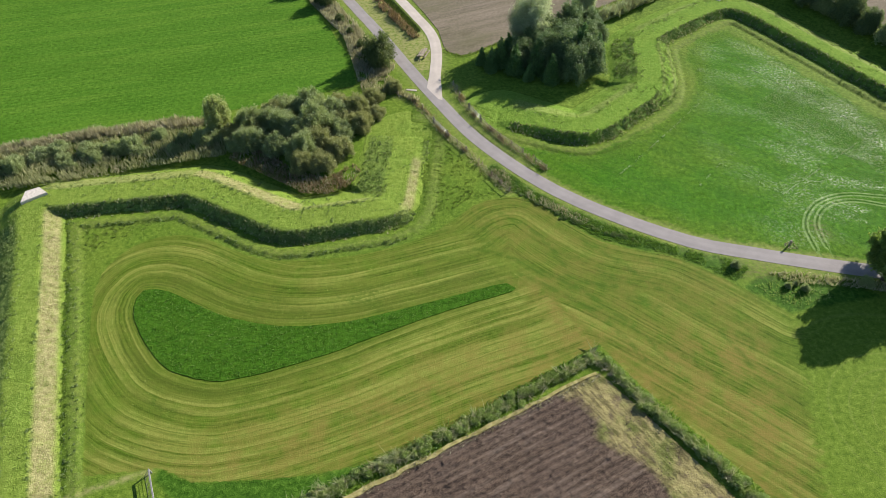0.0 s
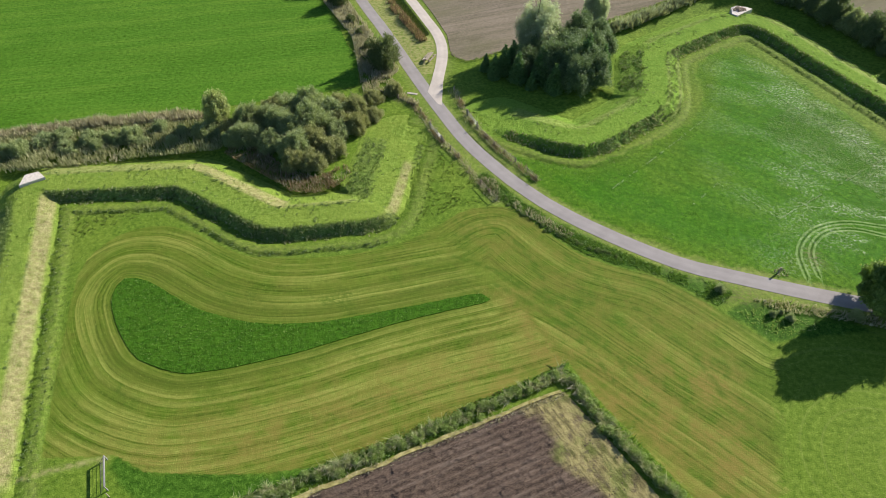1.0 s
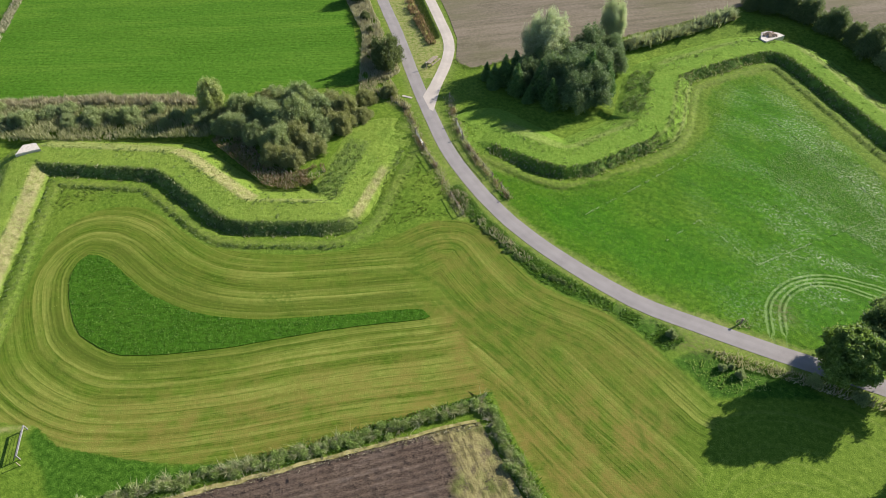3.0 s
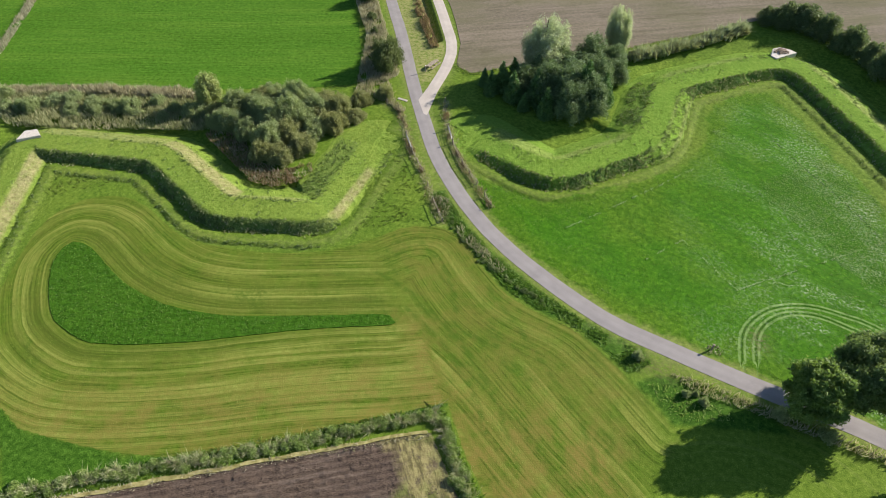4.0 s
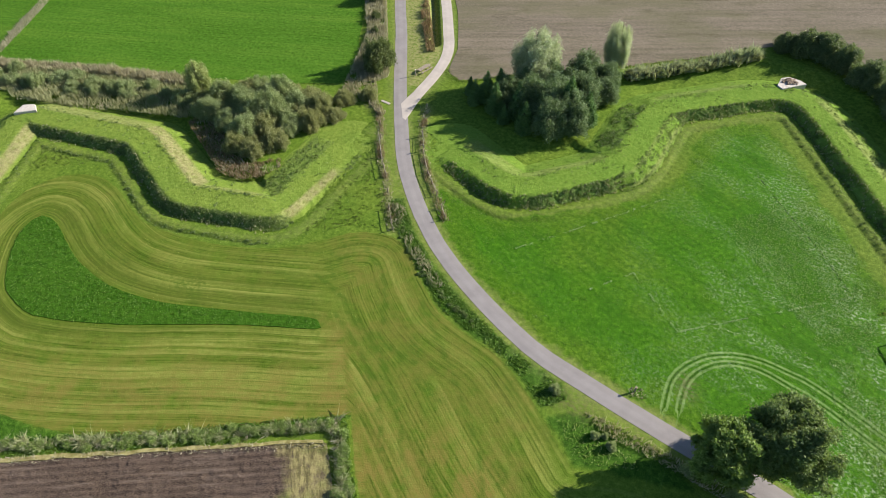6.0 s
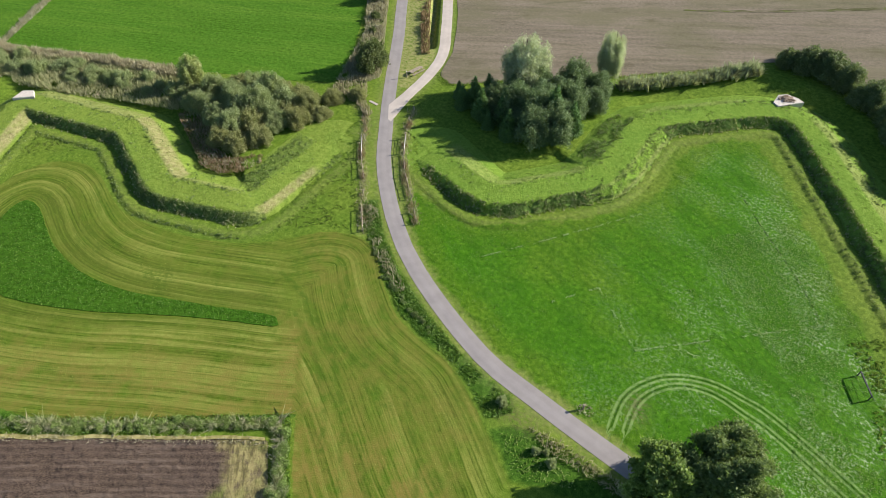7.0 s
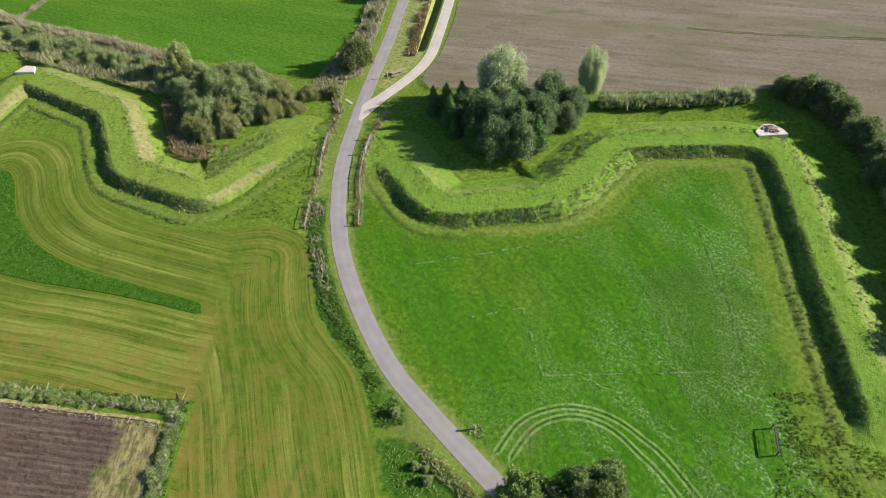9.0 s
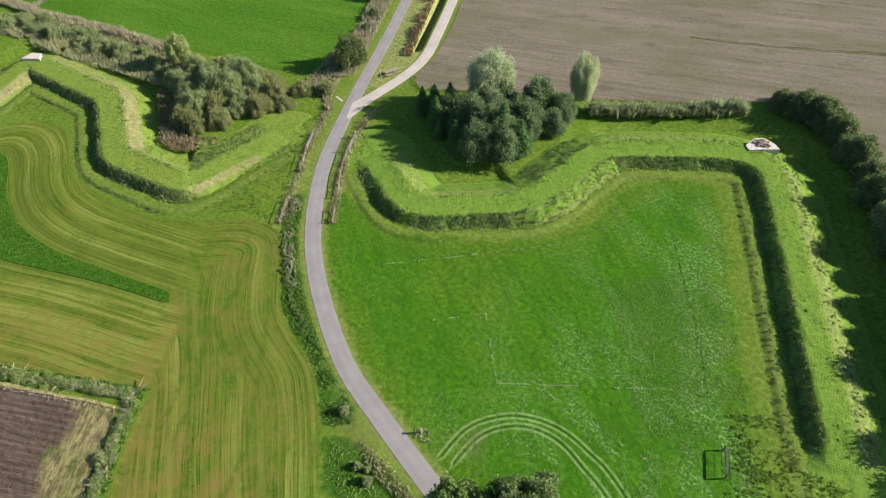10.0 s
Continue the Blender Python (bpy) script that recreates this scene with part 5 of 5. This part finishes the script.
reed_bed("verge_weeds", [(51.8, 65.5), (53.6, 65.4), (54.2, 66.6), (53.0, 67.2), (51.9, 66.8)], 30, 0.22, "reed", "tuft of dry grass round the roadside post", 70, 0.04, "grass", 1.0)
reed_bed("verge_weeds", [(47.0, 60.6), (52.5, 60.8), (58.5, 59.6), (75, 56.4), (74, 55.0), (58, 57.8), (51, 58.6)], 26, 0.6, "reed", "dry rough grass below the lane", 67, 0.05, "grass", 0.4)
reed_bed("verge_weeds", [(44.5, 58.0), (48.6, 53.6), (56.0, 56.0), (50.0, 60.0)], 9, 0.2, "bramble", "long green grass by the lane", 68, 0.06, "grass", 1.0)


def tussocks(name, line, o0, o1, count, height, leaf, label, seed, first=0.0, last=1e9):
    """Small uneven tufts along a rampart, within offsets from its axis."""
    rng = np.random.default_rng(seed)
    lo, hi = np.min(line, 0) - 9, np.max(line, 0) + 9
    P = rng.uniform(lo, hi, (count * 14, 2))
    off, run, total = rampart_profile(P, line)
    ok = (off > o0) & (off < o1) & (run > first) & (run < min(last, total - 3)) & (run > 3)
    P = P[ok][:count]
    Q = np.repeat(P, 7, 0) + rng.normal(0, 0.07, (len(P) * 7, 2))
    z = bank(Q, line)[3] - 0.05
    V, F = stalks(Q, height, rng, 0.05, 0.45, z=z)
    return tagged(new(name, mesh_of(name, V, F, M[leaf], False)), label, "grass", kind="stuff")


def leafy_clumps(name, line, spans, leaf, label, seed, low=0.1, high=0.26):
    """Low round clumps of broad leaves on a rampart; spans: first and last length, offsets, how many."""
    rng = np.random.default_rng(seed)
    lo, hi = np.min(line, 0) - 9, np.max(line, 0) + 9
    P = rng.uniform(lo, hi, (110000, 2))
    off, run, total = rampart_profile(P, line)
    spots = []
    for a, b, o0, o1, n in spans:
        k = (run > a) & (run < b) & (off > o0) & (off < o1) & (wave(P, 0.35, seed) > -0.5)
        spots.append(P[k][:n])
    P = np.vstack(spots)
    size = rng.uniform(low, high, len(P)) * np.where(rng.random(len(P)) > 0.85, 1.5, 1.0)
    d = rng.normal(size=(len(P), 20, 3))
    d[:, :, 2] = np.abs(d[:, :, 2])
    d /= np.linalg.norm(d, axis=2)[:, :, None]
    C = np.column_stack([P, np.maximum(bank(P, line)[3], ground_height(P))])[:, None, :] + d * size[:, None, None] * (1.0, 1.0, 1.1)
    V, F = leaf_quads(C.reshape(-1, 3), 0.075, rng, 0.5, 0.6, d.reshape(-1, 3))
    return tagged(new(name, mesh_of(name, V, F, M[leaf], False)), label, "weeds", kind="stuff")


leafy_clumps("dock_clumps", LEFT_RAMPART, [(3, L_RUN[1] - 3, 1.6, 3.0, 90), (3, L_RUN[1] - 3, -1.6, -0.8, 60), (3, L_RUN[1] - 3, -6.6, -4.2, 130), (L_RUN[1], L_RUN[5] - 4, 1.8, 3.0, 170), (L_RUN[1], L_RUN[5] - 4, -2.4, 1.8, 60),
                                           (L_RUN[1], L_RUN[4], -7.2, -6.4, 160), (3, L_RUN[5], 3.0, 7.5, 160)], "nettle", "scattered leafy clumps on the grassy bank", 171, 0.1, 0.22)
leafy_clumps("dock_clumps", RIGHT_RAMPART, [(3, R_RUN[-1] - 2, 1.4, 3.2, 240), (3, R_RUN[-1] - 2, -2.5, 1.4, 60), (R_RUN[2] - 4, R_RUN[3] + 2, -5.6, -2.2, 260), (R_RUN[5], R_RUN[-1], -6.8, -5.6, 120), (R_RUN[5], R_RUN[-1], 2.4, 7.0, 420)],
             "nettle", "scattered leafy clumps on the angular bank", 172, 0.1, 0.24)
for ramp, a, c, n in ((LEFT_RAMPART, L_RUN[1] + 1, L_RUN[4] + 1, 900), (RIGHT_RAMPART, 3, R_RUN[2] - 1, 500), (RIGHT_RAMPART, R_RUN[3], R_RUN[-1] - 2, 1000)):
    leafy_clumps("nettle_clumps", ramp, [(a, c, -4.4, -2.3, n)], "nettle", "leafy nettles on the steep inner slope", 173, 0.12, 0.26)
leafy_clumps("nettle_clumps", LEFT_RAMPART, [(L_RUN[4] + 2, L_RUN[5], 2.6, 7.2, 120), (L_RUN[5] - 8, L_RUN[5] - 1, -4.6, -3.4, 40), (3, L_RUN[1] - 4, 3.2, 6.5, 400)], "nettle", "leafy nettles on the outer slope", 174, 0.12, 0.28)
leafy_clumps("nettle_clumps", RIGHT_RAMPART, [(R_RUN[2] + 3, R_RUN[3] - 1, 2.6, 7.0, 240)], "nettle", "leafy nettles on the outer slope", 175, 0.14, 0.32)
for ramp in (LEFT_RAMPART, RIGHT_RAMPART):
    tussocks("grass_tufts", ramp, -7.0, 7.0, 420, 0.17, "blade", "small tufts scattered over the grassy bank", 71)
for ramp, a, c in ((LEFT_RAMPART, L_RUN[1] + 1, L_RUN[4]), (RIGHT_RAMPART, 3, R_RUN[2] - 2), (RIGHT_RAMPART, R_RUN[3], R_RUN[-1])):
    tussocks("slope_weeds", ramp, -4.3, -2.3, 1500, 0.22, "blade", "rough weeds on the steep inner slope", 73, a, c)
    tussocks("slope_weeds", ramp, -4.8, -2.2, 900, 0.34, "greyreed", "pale tufts on the steep inner slope", 77, a, c)
for ramp in (LEFT_RAMPART, RIGHT_RAMPART):
    tussocks("ridge_tufts", ramp, -7.3, -6.6, 380 if ramp is LEFT_RAMPART else 260, 0.18, "blade", "uneven tufts along the low step", 76)
tussocks("nettles", LEFT_RAMPART, 2.6, 7.2, 450, 0.32, "blade", "dark nettles on the outer slope", 74, L_RUN[4] + 2.5, L_RUN[5])
tussocks("nettles", RIGHT_RAMPART, 2.6, 7.2, 260, 0.32, "blade", "dark nettles on the outer slope", 75, R_RUN[2] + 4, R_RUN[3] - 1)


def clover(count, seed):
    """Pale clover and glossy leaves scattered in drifts over the meadow; their paleness stands for sun sheen too."""
    rng = np.random.default_rng(seed)
    P = spread(RIGHT_FIELD, count / 4200.0, rng)
    drift = wave(P, 0.11, 91, 4) + 0.5 * wave(P, 0.5, 92, 2) + np.clip((P[:, 0] - 62) / 30, -0.8, 0.45)
    P = P[drift > 0.35 + 0.4 * rng.random(len(P))]
    C = np.column_stack([P, rng.uniform(0.04, 0.14, len(P))])
    V, F = leaf_quads(C, 0.07, rng, 1.6, 0.7)
    return tagged(new("clover", mesh_of("clover", V, F, M["clover"], False)), "drifts of clover and glossy leaves, sheen put into their pale colour", "clover", kind="stuff")


clover(130000, 95)


def pitch_lines(seed):
    """Thin broken lines of pale leaves where an old pitch was marked, and one strip imitating glints."""
    rng = np.random.default_rng(seed)
    spots = []
    for line in WORN_GLINT_LINES:
        q = np.vstack([np.linspace(a, b, int(np.hypot(*(np.array(b) - a)) / 0.022)) for a, b in zip(line[:-1], line[1:])])
        q = q + rng.normal(0, 0.10, q.shape)
        spots.append(q[wave(q, 1.1, seed, 2) > -0.1 + 0.4 * rng.random(len(q))])
    P = np.vstack(spots)
    V, F = leaf_quads(np.column_stack([P, rng.uniform(0.08, 0.17, len(P))]), 0.055, rng, 1.6, 0.7)
    return tagged(new("pitch_lines", mesh_of("pitch_lines", V, F, M["pale_leaf"], False)), "thin broken pale lines of an old pitch and a painted glint strip", "grass", kind="stuff")


pitch_lines(97)


def blade_field(name, P, z, height, width, leaf, label, seed):
    """Single short blades standing all over a sward, so that low sun models it."""
    rng = np.random.default_rng(seed)
    n = len(P)
    a = rng.uniform(0, 6.28, n)
    h = height * rng.uniform(0.5, 1.5, n)
    side = np.column_stack([np.cos(a), np.sin(a), np.zeros(n)]) * (width * rng.uniform(0.6, 1.4, n))[:, None]
    base = np.column_stack([P, z - 0.02])
    tip = base + np.column_stack([rng.normal(0, 0.7, (n, 2)) * h[:, None], h])
    V = np.stack([base - side, base + side, tip], 1).reshape(-1, 3)
    return tagged(new(name, mesh_of(name, V, np.arange(3 * n).reshape(n, 3), M[leaf], False)), label, "grass", kind="stuff")


def sward_spots(outline, per_m2, seed, clump=0.8):
    rng = np.random.default_rng(seed)
    P = spread(outline, per_m2 / 3, rng)
    P = np.repeat(P, 3, 0) + rng.normal(0, 0.07, (3 * len(P), 2))
    return P[wave(P, 0.9, seed, 3) > -clump + rng.normal(0, 0.5, len(P))]


P = sward_spots(RIGHT_FIELD, 34, 101, 0.5)
blade_field("meadow_blades", P, ground_height(P), 0.09, 0.05, "lush_blade", "uneven green blades of the meadow", 102)
P = sward_spots(MOWN, 11, 103, 0.4)
P = P[(poly_dist(P, ISLAND) > 0.1) & (P[:, 1] > 22)]
blade_field("mown_blades", P, ground_height(P), 0.06, 0.05, "mown_blade", "short cut blades of the mown grass", 104)
P = sward_spots(ISLAND, 26, 105, 0.6)
blade_field("uncut_blades", P, np.full(len(P), 0.07), 0.13, 0.05, "lush_blade", "long blades of the uncut grass", 106)
for ramp, seed in ((LEFT_RAMPART, 107), (RIGHT_RAMPART, 109)):
    o = np.asarray(ramp)
    lo, hi = o.min(0) - 14, o.max(0) + 14
    rng = np.random.default_rng(seed)
    P = rng.uniform(lo, hi, (int(np.prod(hi - lo) * 8), 2))
    off, run, total = rampart_profile(P, o)
    ok = (off > -11) & (off < 8.2) & (seg_dist(P, ROAD)[0] > 2.2) & (poly_dist(P, MOWN) > 0.2)
    P = P[ok & ((np.abs(off) > 1.9) | (rng.random(len(P)) < 0.35))]
    z = np.maximum(bank(P, ramp)[3], ground_height(P))
    blade_field("bank_blades", P, z, 0.12, 0.05, "bank_blade" if seed == 107 else "lush_bank_blade", "short sunlit blades on the grassy bank", seed + 1)


def rough_tufts(name, outline, count, height, leaf, label, seed, lo=0.0):
    """Coarse tufts standing in clumps over rough ground."""
    rng = np.random.default_rng(seed)
    o = np.asarray(outline, float)
    P = spread(outline, count / np.prod(o.max(0) - o.min(0)), rng)
    P = P[wave(P, 0.5, seed) > lo - 0.6 * rng.random(len(P))]
    Q = np.repeat(P, 8, 0) + rng.normal(0, 0.1, (len(P) * 8, 2))
    V, F = stalks(Q, height, rng, 0.04, 0.5)
    return tagged(new(name, mesh_of(name, V, F, M[leaf], False)), label, "grass", kind="stuff")


rough_tufts("rough_grass", [(84, 93), (91, 92), (104, 70), (92, 66), (86, 80)], 2600, 0.16, "bank_blade", "coarse tufted grass beyond the goal", 96)
rough_tufts("rough_grass", [(81.2, 93.6), (85.6, 96.8), (90.8, 99.4), (94.5, 99.0), (96.5, 92.0), (94.0, 84.0), (88.0, 86.0), (83.5, 89.5)], 1500, 0.2, "bank_blade", "coarse tufts at the end of the bank", 99, 0.3)
rough_tufts("rough_grass", [(-9.5, 88.0), (-4.5, 99.0), (8.8, 79.5), (2.0, 76.5), (-4.0, 73.0)], 1600, 0.14, "blade", "short tufts in the grass by the fence", 97, 0.2)
rough_tufts("rough_grass", [(-62, 64), (-52, 40), (-46, 27), (-50, 26), (-58, 45), (-66, 63), (-66, 71), (-55, 74), (-49, 75), (-53, 70)], 3000, 0.14, "blade", "short tufts at the foot of the bank", 98, 0.1)


# ---- small built things ----
def box(bm, x0, y0, z0, x1, y1, z1, m=None):
    made = bmesh.ops.create_cube(bm, size=1.0, matrix=(m or Matrix()) @ Matrix.LocRotScale(((x0 + x1) / 2, (y0 + y1) / 2, (z0 + z1) / 2), None, (x1 - x0, y1 - y0, z1 - z0)))
    return made["verts"]


def bevelled(name, material, size, bevel=0.01, at=(0, 0, 0)):
    bm = bmesh.new()
    x, y, z = size
    box(bm, at[0] - x / 2, at[1] - y / 2, at[2], at[0] + x / 2, at[1] + y / 2, at[2] + z)
    bmesh.ops.bevel(bm, geom=bm.edges[:], offset=bevel, segments=1, affect="EDGES")
    return bm_mesh(name, bm, material)


def bar(name, a, b, r, material, sides=8):
    V, F = tube([a, (np.asarray(a) + np.asarray(b)) / 2, b], r, r, sides)
    bm = bmesh.new()
    vs = [bm.verts.new(v) for v in V]
    for f in F:
        bm.faces.new([vs[i] for i in f])
    bm.faces.new(vs[:sides][::-1])
    bm.faces.new(vs[-sides:])
    return bm_mesh(name, bm, material, True)


def fence(line, gate, label, seed):
    """Grey wooden posts with two rails; it leaves the gate's span open."""
    rng = random.Random(seed)
    root = tagged(new("fence"), label, "fence", "lane fences")
    post = bevelled("post", M["wood"], (0.14, 0.14, 1.25), 0.02, (0, 0, -0.1))
    spots = [p for p in curve_through(line, 2.4) if np.hypot(*(p - gate)) > 2.1]
    for p in spots:
        ob = part("post", post, root)
        ob.matrix_basis = pose(p[0], p[1], 0, rng.uniform(-4, 4), rng.uniform(-4, 4), rng.uniform(0, 90))
    for p, q in zip(spots[:-1], spots[1:]):
        if np.hypot(*(q - p)) < 3.4:
            for z in (0.45, 0.95):
                part("rail", bar("rail", (*p, z + rng.uniform(-0.05, 0.05)), (*q, z + rng.uniform(-0.05, 0.05)), 0.045, M["wood"], 6), root)
    return root


def field_gate(a, b, label):
    """A tubular steel field gate between two posts."""
    a, b = Vector((*a, 0)), Vector((*b, 0))
    root = tagged(new("field_gate"), label, "gate", "field gates")
    w = (b - a).length
    root.matrix_basis = Matrix.Translation(a) @ pose(0, 0, 0, 0, 0, math.degrees(math.atan2(b.y - a.y, b.x - a.x)))
    for x in (-0.15, w + 0.15):
        part("gatepost", bevelled("gatepost", M["wood"], (0.22, 0.22, 1.6), 0.03, (x, 0, -0.1)), root, "thick grey wooden post")
    for z in (0.25, 0.48, 0.72, 0.96, 1.2):
        part("rail", bar("rail", (0, 0, z), (w, 0, z), 0.03, M["steel"]), root)
    for x in (0.0, w / 2, w):
        part("stile", bar("stile", (x, 0, 0.22), (x, 0, 1.23), 0.03, M["steel"]), root)
    return root


fence(FENCE_LEFT, np.array((-3.4, 97.0)), "weathered post and rail fence overgrown with dry stalks", 5)
fence(FENCE_RIGHT, np.array((3.3, 101.6)), "weathered post and rail fence beside the lane", 6)
field_gate((-4.7, 99.0), (-2.2, 95.2), "closed steel field gate in the fence")
field_gate((2.3, 103.6), (4.3, 99.9), "closed steel field gate beside the lane")
for line, seed in ((FENCE_LEFT, 81), (FENCE_RIGHT, 82)):
    rng = np.random.default_rng(seed)
    q = np.repeat(curve_through(line, 0.05), 2, 0)
    q = q + rng.normal(0, 0.36, q.shape)
    q = q[wave(q, 0.4, seed, 2) > -0.25 + 0.5 * rng.random(len(q))]
    V, F = stalks(q, 0.6, rng, 0.045, 0.5)
    tagged(new("dead_stalks", mesh_of("dead_stalks", V, F, M["dead"], False)), "dry brown stalks grown through the fence", "weeds", kind="stuff")
    q = curve_through(line, 0.04)
    q = q + rng.normal(0, 0.45, q.shape)
    V, F = stalks(q, 0.4, rng, 0.05, 0.5)
    tagged(new("fence_grass", mesh_of("fence_grass", V, F, M["reed"], False)), "pale rough grass under the fence", "grass", kind="stuff")


def goal(a, b, way, label, post="white", beam="grey"):
    """A small field goal: white posts and crossbar, rear stays and a dark net."""
    a, b = Vector((*a, 0)), Vector((*b, 0))
    w, h, depth = (b - a).length, 1.15, 0.8
    root = tagged(new("football_goal"), label, "goal", "goals")
    turn = math.degrees(math.atan2(b.y - a.y, b.x - a.x))
    root.matrix_basis = Matrix.Translation(a) @ pose(0, 0, 0, 0, 0, turn)
    s = way
    for x in (0, w):
        part("goalpost", bevelled("goalpost", M[post], (0.13, 0.13, h), 0.02, (x, 0, 0)), root)
        part("stay", bar("stay", (x, 0, h - 0.05), (x, s * depth, 0.05), 0.03, M[beam]), root, "steel tube")
    part("crossbar", bevelled("crossbar", M[beam], (w - 0.13, 0.2, 0.12), 0.02, (w / 2, 0, h - 0.12)), root)
    part("ground_bar", bar("ground_bar", (0, s * depth, 0.05), (w, s * depth, 0.05), 0.02, M["net"]), root)
    for f in (0.3, 0.6, 0.85):
        part("net_rope", bar("net_rope", (0, s * depth * (1 - f), 0.05 + (h - 0.1) * f), (w, s * depth * (1 - f), 0.05 + (h - 0.1) * f), 0.014, M["net"], 5), root, "dark rope")
    return root


goal((-37.3, 28.6), (-35.4, 24.9), -1, "small weathered grey goal at the bank's end", "grey", "grey")
goal((83.0, 88.6), (84.6, 85.3), 1, "small dark grey goal at the meadow's edge", "net", "net")
for x, y in ((-34.9, 24.2), (84.0, 91.9)):
    ob = tagged(new("marker_post", bevelled("marker_post", M["wood"], (0.1, 0.1, 1.0), 0.015, (0, 0, 0))), "short grey wooden post beside the goal", "post")
    ob.matrix_basis = pose(x, y, 0)


def platform(points, z0, z1, at, turn, label):
    """A cast concrete platform with a bevelled rim."""
    bm = bmesh.new()
    f = bm.faces.new([bm.verts.new((x, y, z0)) for x, y in points])
    up = bmesh.ops.extrude_face_region(bm, geom=[f])
    for v in up["geom"]:
        if isinstance(v, bmesh.types.BMVert):
            v.co.z = z1
    bmesh.ops.bevel(bm, geom=[e for e in bm.edges if all(v.co.z > z1 - 0.01 for v in e.verts)], offset=0.06, segments=2, affect="EDGES")
    root = tagged(new("concrete_platform"), label, "platform", "platforms on the banks")
    root.matrix_basis = pose(at[0], at[1], 0, 0, 0, turn)
    part("slab", bm_mesh("slab", bm, M["concrete"]), root)
    return root


platform([(-2.2, -1.25), (2.2, -1.25), (1.35, 1.15), (-0.9, 1.4)], 0.6, 2.0, (-74.4, 77.1), 36, "pale concrete viewing platform on the bank's corner")
platform([(-2.6, -1.6), (3.0, -1.3), (2.6, 0.2), (1.2, 1.9), (-0.6, 2.0), (-2.9, -0.2)], 0.2, 1.75, (63.8, 147.7), 38, "pale concrete platform with a heap of brown stones")


def boulder(name, seed, r):
    bm = bmesh.new()
    bmesh.ops.create_icosphere(bm, subdivisions=2, radius=r)
    for v in bm.verts:
        k = 1 + 0.35 * noise.noise(v.co * (1.3 / r) + Vector((seed * 7.1, 0, 0)))
        v.co = Vector((v.co.x * k * 1.25, v.co.y * k, v.co.z * k * 0.75))
    return bm_mesh(name, bm, M["stone"], False)


heap = tagged(new("stone_heap"), "round heap of rough brown stones on the platform", "stones")
heap.matrix_basis = pose(63.8, 148.0, 1.75)
rng0 = random.Random(9)
for i in range(60):
    a, q = rng0.uniform(0, 6.28), math.sqrt(rng0.random()) * 1.5
    ob = part("stone", boulder("stone", i % 9, rng0.uniform(0.12, 0.24)), heap)
    ob.matrix_basis = pose(q * math.cos(a), q * 0.8 * math.sin(a), 0.08 + 0.3 * max(0, 1 - 0.7 * q), 0, 0, rng0.uniform(0, 360))


def picnic_bench(at, turn):
    """A long timber table with a bench along each side."""
    root = tagged(new("picnic_table"), "weathered grey wooden picnic table with benches on the verge", "table")
    root.matrix_basis = pose(at[0], at[1], 0, 0, 0, turn)
    n = 3.4
    for y in (-0.3, -0.1, 0.1, 0.3):
        part("board", bevelled("board", M["wood"], (n, 0.18, 0.05), 0.01, (0, y, 0.72)), root)
    for y in (-0.85, 0.85):
        part("seat", bevelled("seat", M["wood"], (n, 0.3, 0.05), 0.01, (0, y, 0.43)), root)
    for x in (-1.2, 1.2):
        part("beam", bevelled("beam", M["wood"], (0.1, 1.9, 0.1), 0.01, (x, 0, 0.33)), root)
        for s in (-1, 1):
            part("leg", bar("leg", (x, s * 0.75, 0.0), (x, s * 0.3, 0.72), 0.06, M["wood"], 6), root)
    return root


picnic_bench((-7.9, 124.6), 72)
sign = tagged(new("guide_post"), "slim grey wooden guide post at the junction", "post")
sign.matrix_basis = pose(-8.7, 121.9, 0)
part("shaft", bevelled("shaft", M["wood"], (0.14, 0.14, 1.5), 0.02), sign)
part("cap", bevelled("cap", M["white"], (0.18, 0.18, 0.12), 0.02, (0, 0, 1.5)), sign, "pale cap")
post = tagged(new("roadside_post"), "short grey wooden post standing in dry grass", "post")
post.matrix_basis = pose(52.6, 66.3, 0)
part("shaft", bevelled("shaft", M["wood"], (0.22, 0.22, 1.0), 0.03), post)
part("cap", bevelled("cap", M["wood"], (0.3, 0.3, 0.1), 0.03, (0, 0, 1.0)), post)
culvert = tagged(new("culvert_head"), "pale concrete culvert edge beside the lane", "culvert")
culvert.matrix_basis = pose(-9.9, 110.7, 0, 0, 0, -10)
part("slab", bevelled("slab", M["path"], (2.2, 0.6, 0.35), 0.04, (0, 0, -0.26)), culvert)
low_bush = first_at(make_plant("willow_bush", 15, "bush", 4.0, 2.4, -0.1, "scrub", 0.2, 3500, "shrub", "small grey-green bush beside the lane", 0.08, "low bushes by the lane"), 51.8, 57.4, 0, 0.3)
for x, y, s, k in ((42.9, 62.0, 0.26, 15), (49.6, 57.9, 0.2, 80), (50.8, 58.4, 0.16, 130), (61.0, 58.3, 0.35, 10), (66.5, 57.0, 0.35, 200), (79, 60.5, 0.4, 100)):
    plant_at(low_bush, x, y, k, s * 1.3)
